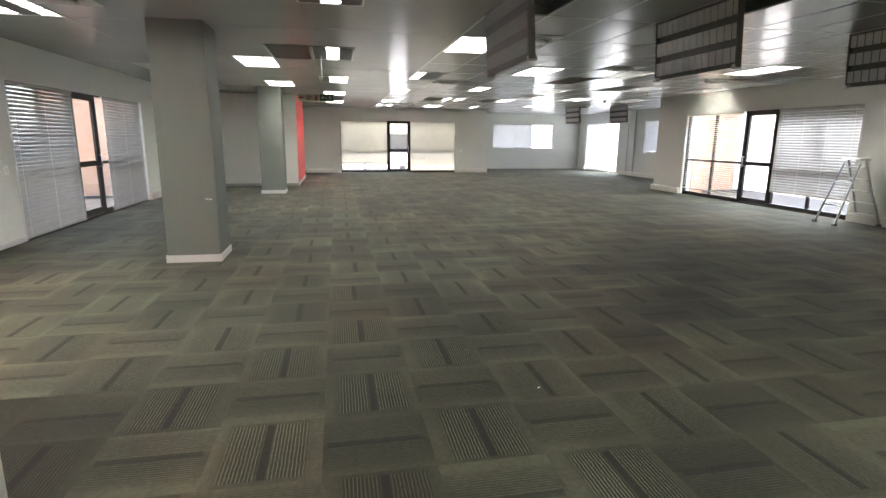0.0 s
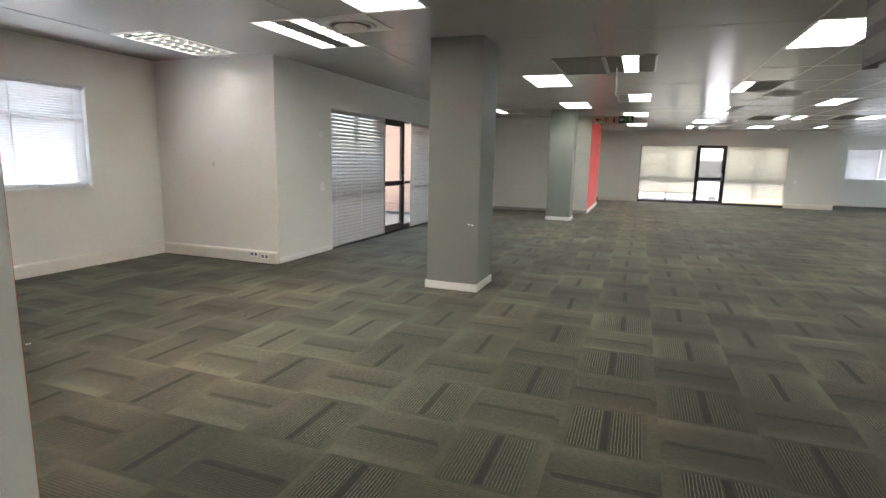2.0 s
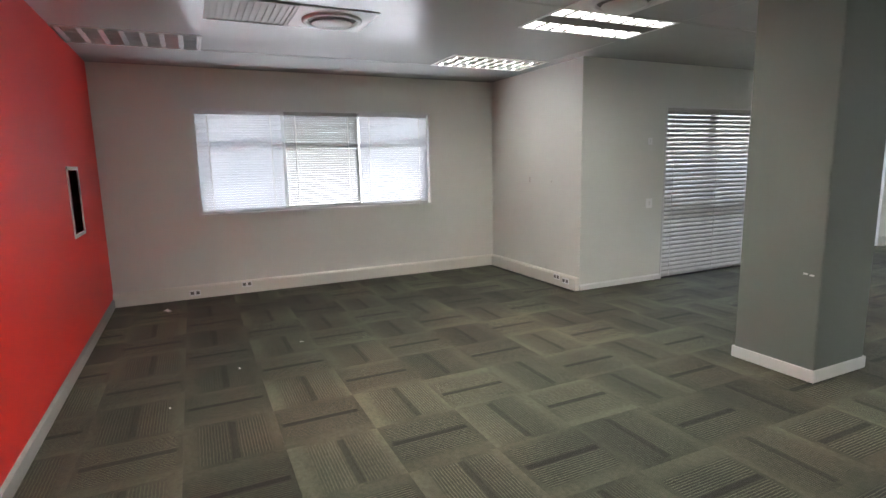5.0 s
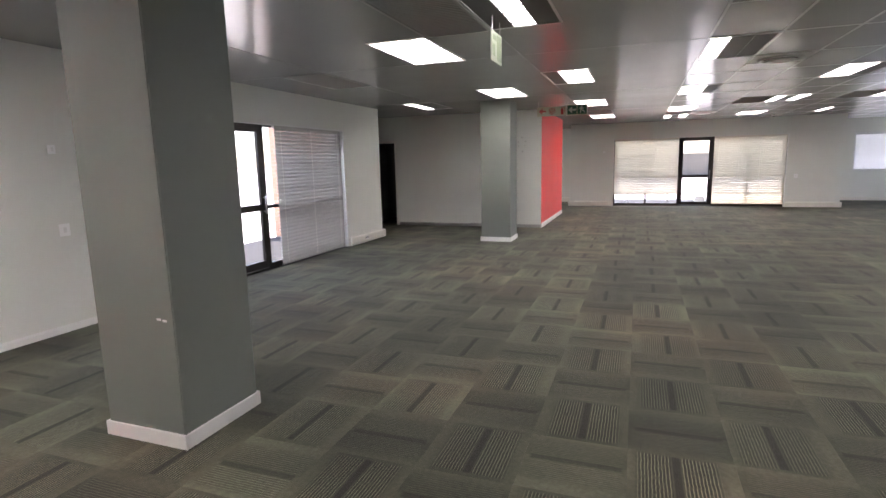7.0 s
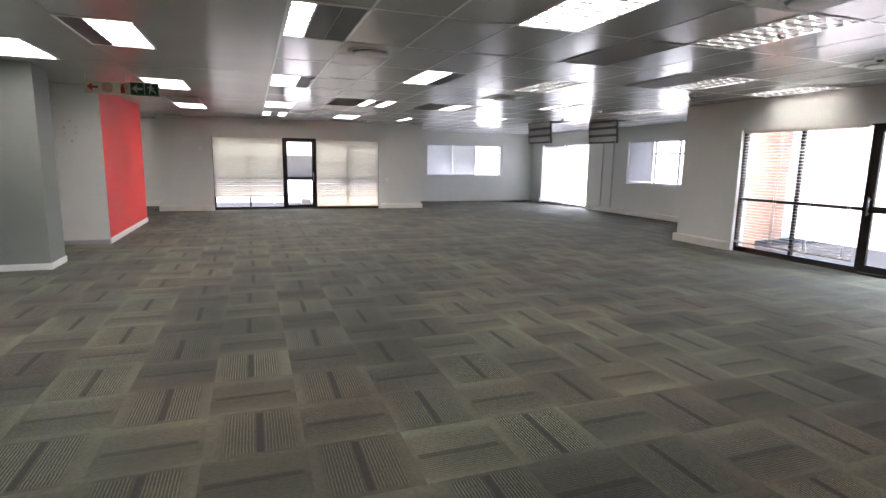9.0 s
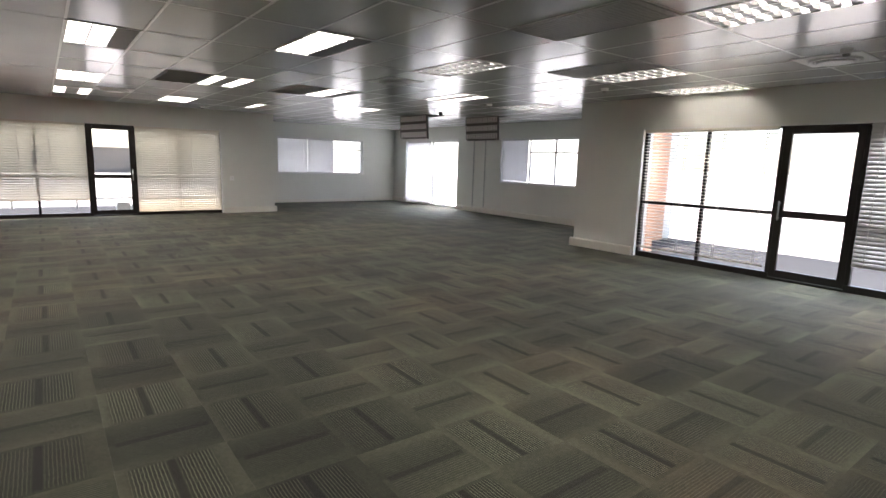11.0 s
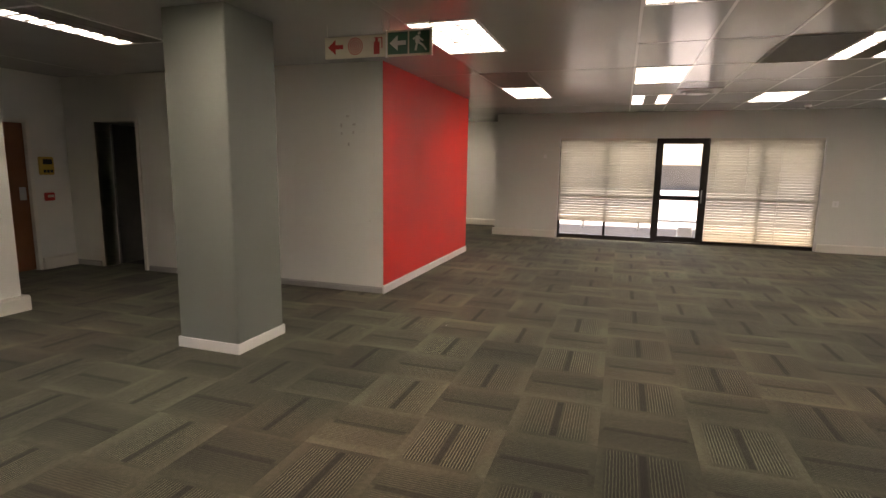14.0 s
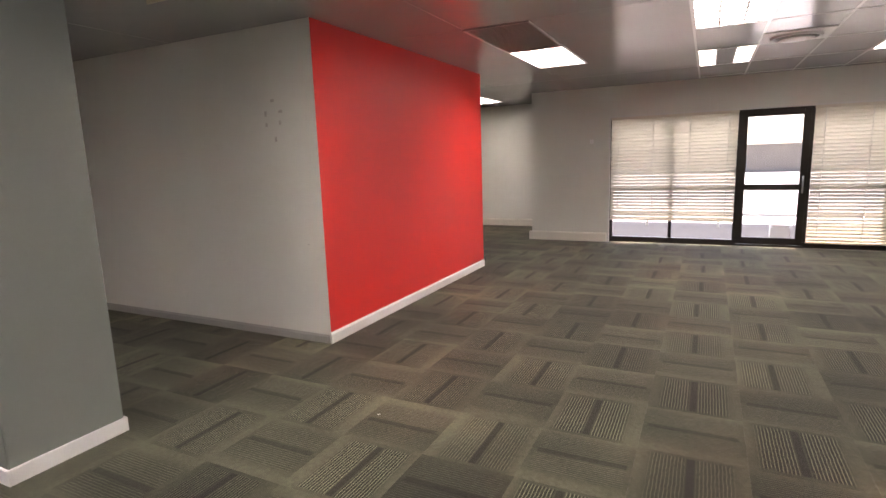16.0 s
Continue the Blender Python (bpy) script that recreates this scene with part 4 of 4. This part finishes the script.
part("extinguisher_symbol", boxes((-0.175, SY - 0.003, 2.355, -0.125, SY - 0.001, 2.45), (-0.162, SY - 0.003, 2.45, -0.138, SY - 0.001, 2.475), (-0.17, SY - 0.003, 2.475, -0.10, SY - 0.001, 2.483), (-0.108, SY - 0.003, 2.40, -0.10, SY - 0.001, 2.475)), SIGNRED, c, "red extinguisher symbol")
bm = bmesh.new()
arrow(bm, -0.035, SY - 0.009, 2.428, 0.14)
part("exit_arrow", bm, SIGNWHITE, c, "pale arrow")


def slash(bm, a, b, w, y):
    a, b = Vector((a[0], y, a[1])), Vector((b[0], y, b[1]))
    n = (b - a).normalized().cross(Vector((0, 1, 0))) * w / 2
    bm.faces.new([bm.verts.new(q) for q in (a - n, b - n, b + n, a + n)])


bm = bmesh.new()
for a, b, w in (((0.205, 2.475), (0.20, 2.42), 0.036), ((0.20, 2.465), (0.165, 2.45), 0.016), ((0.215, 2.46), (0.25, 2.435), 0.014), ((0.20, 2.43), (0.185, 2.365), 0.018), ((0.205, 2.43), (0.25, 2.40), 0.018), ((0.25, 2.40), (0.275, 2.365), 0.014), ((0.205, 2.485), (0.225, 2.50), 0.02)):
    slash(bm, a, b, w, SY - 0.009)
part("exit_symbol", bm, SIGNWHITE, c, "pale exit symbol of plain bars")
for x in (-0.6, -0.1, -0.04, 0.29):
    bm = bmesh.new()
    tube(bm, (x, SY + 0.005, 2.50), (x, SY + 0.005, CZ), 0.0025, 6)
    part("hanger_wire", bm, STEEL, c)
for x in (-0.07, 0.31):
    part("edge_strip", boxes((x, SY - 0.006, 2.325, x + 0.01, SY + 0.016, 2.53)), WHITE, c, "white plastic edge strip")

c = empty("exit_sign", "green and white exit sign hanging from the ceiling", "sign")
part("plate", boxes((0.150, 9.50, 2.27, 0.160, 9.82, 2.50), bevel=0.002), FROST, c, "pale plate")
for s in (0.147, 0.161):
    part("green_field", boxes((s, 9.66, 2.29, s + 0.002, 9.80, 2.48)), FADED, c, "green field")
    part("arrow_symbol", boxes((s, 9.52, 2.31, s + 0.002, 9.60, 2.40), (s, 9.54, 2.43, s + 0.002, 9.64, 2.47)), FADED, c, "green symbol bars")
for y in (9.54, 9.78):
    bm = bmesh.new()
    tube(bm, (0.155, y, 2.49), (0.155, y, CZ), 0.003, 6)
    part("hanger_wire", bm, STEEL, c)


# ---- ceiling diffusers, grilles, detectors ----
def revolve(bm, prof, n=32):
    rings = [[bm.verts.new((r * math.cos(2 * math.pi * i / n), r * math.sin(2 * math.pi * i / n), z)) for i in range(n)] for r, z in prof]
    for a, b in zip(rings, rings[1:]):
        for i in range(n):
            k = (i + 1) % n
            bm.faces.new((a[i], a[k], b[k], b[i]))
    bm.faces.new(rings[-1])
    bmesh.ops.recalc_face_normals(bm, faces=bm.faces)


dif = empty("ceiling_diffuser", "round white air diffuser in a square ceiling plate", "air diffuser", "air diffusers")
part("plate", boxes((-0.295, -0.295, -0.009, 0.295, 0.295, -0.001), bevel=0.002), WHITE, dif)
bm = bmesh.new()
revolve(bm, [(0.23, -0.010), (0.225, -0.024), (0.20, -0.03), (0.19, -0.024), (0.185, -0.010)])
smooth(part("outer_ring", bm, WHITE, dif))
bm = bmesh.new()
revolve(bm, [(0.186, -0.0105), (0.10, -0.0105)])
part("throat", bm, DARK_GREY, dif, "dark air slot")
bm = bmesh.new()
revolve(bm, [(0.02, -0.011), (0.155, -0.030), (0.158, -0.037), (0.15, -0.042), (0.05, -0.044)])
smooth(part("disc", bm, WHITE, dif))
spots = ((2.73, 12.68), (5.73, 15.68), (2.73, 7.58), (5.13, 9.72), (2.73, 20.48), (-3.27, 4.88), (-2.07, 6.68), (7.97, 11.0))
dif.matrix_world = Matrix.Translation((*spots[0], CZ))
for x, y in spots[1:]:
    copy_thing(dif, Matrix.Translation((x, y, CZ)))


def grille(L):
    g = empty("return_air_grille", "dull grey-brown return air grille in the ceiling", "air grille", "air grilles")
    part("frame", boxes((0, 0, -0.012, 0.6, 0.025, -0.001), (0, L - 0.025, -0.012, 0.6, L, -0.001), (0, 0.025, -0.012, 0.025, L - 0.025, -0.001), (0.575, 0.025, -0.012, 0.6, L - 0.025, -0.001)), AIRGRILLE, g)
    part("backing", boxes((0.025, 0.025, -0.004, 0.575, L - 0.025, -0.001)), AIRGRILLE, g, "dull backing sheet")
    sl = mesh("slat", boxes((0.025, -0.013, -0.008, 0.575, 0.013, -0.004)), AIRGRILLE)
    n = int((L - 0.06) / 0.042)
    for i in range(n):
        o = new("slat", sl)
        o.parent = g
        o.matrix_basis = pose(0, 0.045 + i * (L - 0.09) / (n - 1), 0, 6, 0, 0)
    return g


g12, g6 = grille(1.2), grille(0.6)
g12.matrix_world = Matrix.Translation((-2.97, 11.18, CZ))
for x, y in ((3.03, 17.18), (4.83, 11.18), (6.63, 12.38), (0.03, 18.38), (-0.57, 8.78), (8.0, 9.44), (4.83, 17.18)):
    copy_thing(g12, Matrix.Translation((x, y, CZ)))
g6.matrix_world = Matrix.Translation((-3.57, 3.98, CZ))
copy_thing(g6, Matrix.Translation((-2.37, 21.98, CZ)))

det = empty("smoke_detector", "small dark smoke detector on the ceiling", "smoke detector", "smoke detectors")
bm = bmesh.new()
revolve(bm, [(0.055, 0), (0.055, -0.02), (0.045, -0.035), (0.03, -0.042)], 20)
smooth(part("head", bm, PLASTIC, det))
bm = bmesh.new()
revolve(bm, [(0.032, -0.041), (0.028, -0.06), (0.012, -0.066)], 20)
smooth(part("cap", bm, DARK_GREY, det, "dark sensor cap"))
spots = ((9.12, 19.15), (8.55, 16.8), (8.2, 13.9), (7.55, 10.78), (4.7, 22.6))
det.matrix_world = Matrix.Translation((*spots[0], CZ))
for x, y in spots[1:]:
    copy_thing(det, Matrix.Translation((x, y, CZ)))

# pipes boxed in on the bay wall
CONDUIT = mat("conduit_paint", (0.42, 0.43, 0.42), 0.5, var=0.05, bump=0.02)
for u in (20.95, 21.47):
    o = tagged(part("wall_conduit", boxes((u - 0.012, -0.022, 0.15, u + 0.012, 0, CZ), bevel=0.004), CONDUIT), "slim grey painted conduit on the bay wall", "conduit", "wall conduits")
    o.matrix_world = MBE

# ---- step ladder ----
lad = empty("step_ladder", "aluminium step ladder standing by the east doors", "ladder")
HT = 1.12
for s in (-0.2, 0.2):
    w = 1.25
    bm = bmesh.new()
    tube(bm, (s * w, -0.42, 0.02), (s, -0.05, HT), 0.022, 8)
    part("front_rail", bm, ALU, lad)
    bm = bmesh.new()
    tube(bm, (s * w, 0.34, 0.02), (s * 0.95, 0.02, HT - 0.04), 0.018, 8)
    part("rear_rail", bm, ALU, lad)
    part("foot", boxes((s * w - 0.03, -0.46, 0, s * w + 0.03, -0.39, 0.04), bevel=0.006), DARK_GREY, lad, "black rubber foot")
    part("foot", boxes((s * w - 0.03, 0.31, 0, s * w + 0.03, 0.38, 0.04), bevel=0.006), DARK_GREY, lad, "black rubber foot")
for k in range(5):
    f = (k + 0.8) / 5.4
    z, y, h = HT * f, -0.42 + 0.37 * f, 0.25 - 0.05 * f
    part("tread", boxes((-h, y - 0.01, z - 0.012, h, y + 0.075, z + 0.012), bevel=0.004), ALU, lad)
for f in (0.3, 0.65):
    bm = bmesh.new()
    tube(bm, (-0.24, 0.34 - 0.32 * f, HT * f), (0.24, 0.34 - 0.32 * f, HT * f), 0.012, 8)
    part("brace", bm, ALU, lad)
part("top_cap", boxes((-0.23, -0.12, HT, 0.23, 0.06, HT + 0.03), bevel=0.008), PLASTIC, lad, "pale plastic top cap")
lad.matrix_world = pose(9.12, 8.80, 0, 0, 0, 78)

# ---- scraps on the carpet ----
for x, y, a, s in ((-5.2, 3.45, 30, 0.05), (-3.5, 4.53, 80, 0.016), (-3.1, 4.0, 10, 0.013), (1.45, 3.75, 20, 0.011), (0.3, 16.4, 40, 0.008), (-2.6, 3.55, 15, 0.011)):
    bm = bmesh.new()
    vs = [bm.verts.new((s * px, s * 0.6 * py, 0.003 + pz * s)) for px, py, pz in ((-1, -1, 0), (0.1, -0.8, 0.25), (1, -1, 0.05), (0.9, 0.8, 0.2), (0, 1, 0), (-1, 0.7, 0.3))]
    bm.faces.new((vs[0], vs[1], vs[4], vs[5]))
    bm.faces.new((vs[1], vs[2], vs[3], vs[4]))
    o = tagged(part("paper_scrap", bm, PAPER), "torn white paper scrap lying on the carpet", "litter", "paper scraps")
    o.matrix_world = pose(x, y, 0.002, 0, 0, a)

# ---- seen through the glass ----
c = empty("white_bin", "white plastic tub standing outside the far door", "tub")
part("tub", boxes((2.98, FARY + 0.75, -0.06, 3.26, FARY + 1.05, 0.24), bevel=0.03), PLASTIC, c)
part("lid", boxes((2.96, FARY + 0.73, 0.24, 3.28, FARY + 1.07, 0.27), bevel=0.012), PLASTIC, c, "white lid")
r = empty("railing", "low pale railing outside the far doors", "railing")
for z in (0.22,):
    part("rail", boxes((-0.5, FARY + 2.4, z, 6.3, FARY + 2.45, z + 0.05)), SKIRT, r)
for k in range(6):
    part("post", boxes((-0.45 + k * 1.33, FARY + 2.4, -0.12, -0.40 + k * 1.33, FARY + 2.45, 0.22)), SKIRT, r)
structure("paving_north", boxes((-2, FARY + 0.28, -0.16, 8, FARY + 6, -0.06)), PAVE, "pale paved terrace outside the far doors")
structure("paving_west", boxes((-12, 2, -0.16, LX - 0.28, 15, -0.06)), PAVE, "pale paved terrace outside the west doors")
structure("paving_east", boxes((RX + 0.28, 4, -0.16, 18, 27, -0.06)), PAVE, "pale paved terrace outside the east doors")
YARD = mat("yard_wall_render", (0.15, 0.135, 0.115), 0.85, var=0.3, scale=0.5, fine=8, bump=0.3)
structure("boundary_wall", boxes((-12, 58, -0.12, 13, 58.3, 1.75), (-12, 57.9, 1.75, 13, 58.4, 1.85)), YARD, "weathered grey-brown boundary wall across the yard")


# ---- outside ----
structure("ground", boxes((-400, -400, -0.35, 400, 400, -0.12)), PAVE, "pale paved ground around the building")

# ---- floor ----
structure("floor", boxes((-6.1, -2.2, -0.2, 12.4, 26.4, -0.008)), DARK, "concrete floor slab under carpet tiles")
TX, TY, TS = 0.74, 8.63, 0.5
bmt = bmesh.new()
uvl = bmt.loops.layers.uv.new("UVMap")


def tile_faces(bm, lay, cx, cy, turned, g=0.0003):
    h = TS / 2
    top = [bm.verts.new((cx + a * (h - g), cy + b * (h - g), 0)) for a, b in ((-1, -1), (1, -1), (1, 1), (-1, 1))]
    low = [bm.verts.new((cx + a * (h - g), cy + b * (h - g), -0.008)) for a, b in ((-1, -1), (1, -1), (1, 1), (-1, 1))]
    uvs = [(0, 0), (1, 0), (1, 1), (0, 1)]
    if turned:
        uvs = uvs[1:] + uvs[:1]
    f = bm.faces.new(top)
    for q, c in zip(f.loops, uvs):
        q[lay].uv = c
    for i in range(4):
        k = (i + 1) % 4
        f = bm.faces.new((top[k], top[i], low[i], low[k]))
        for q, c in zip(f.loops, (uvs[k], uvs[i], uvs[i], uvs[k])):
            q[lay].uv = c


def inside(x, y):
    return ((-0.97 < x < RX and -2 < y < 26) or (BAYL < x < RX and 2.6 < y < 7.76) or (LX < x < RX and 7 < y < 17.4) or (BAYL < x < 0 and 15.3 < y < 17.4) or
            (-5.9 < x < 0 and 20.7 < y < 25.2) or (6 < x < BAYR and 15.3 < y < BACKY)) and not (y > FARY + 0.1 and -0.86 < x < 6.5) and not (x < -0.9 and 17.6 < y < 20.6) and not (x < -1.0 and y < 2.6)


one = bmesh.new()
lay1 = one.loops.layers.uv.new("UVMap")
tile_faces(one, lay1, 0, 0, False)
tile_mesh = mesh("carpet_tile", one, CARPET)
two = bmesh.new()
lay2 = two.loops.layers.uv.new("UVMap")
tile_faces(two, lay2, 0, 0, False)
cross_mesh = mesh("carpet_tile", two, CARPET_CROSS)
bmx = bmesh.new()
uvx = bmx.loops.layers.uv.new("UVMap")
floor_ob = bpy.data.objects["floor"]
singles = 0
for i in range(-14, 24):
    for j in range(-22, 36):
        cx, cy = TX + (i + 0.5) * TS, TY + (j + 0.5) * TS
        if not inside(cx, cy):
            continue
        turned = (i + j) % 2 == 0      # quarter-turned tiles: lines painted fainter, as the turned pile hides them
        line = 0.4 + 0.115 * (cy - 1.0)
        if singles < 300 and 2.5 < cy < 19.5 and line - 2.6 < cx < line + 2.1:
            o = new("carpet_tile", cross_mesh if turned else tile_mesh)
            o.parent = floor_ob
            o.matrix_basis = pose(cx, cy, random.uniform(-0.0003, 0.0003), 0, 0, (90 if turned else 0) + random.choice((0, 180)))
            singles += 1
        else:
            tile_faces(bmx if turned else bmt, uvx if turned else uvl, cx, cy, turned)
rest_tiles = part("carpet", bmt, CARPET, floor_ob)
tagged(rest_tiles, kind="stuff")
tagged(part("carpet", bmx, CARPET_CROSS, floor_ob), kind="stuff")
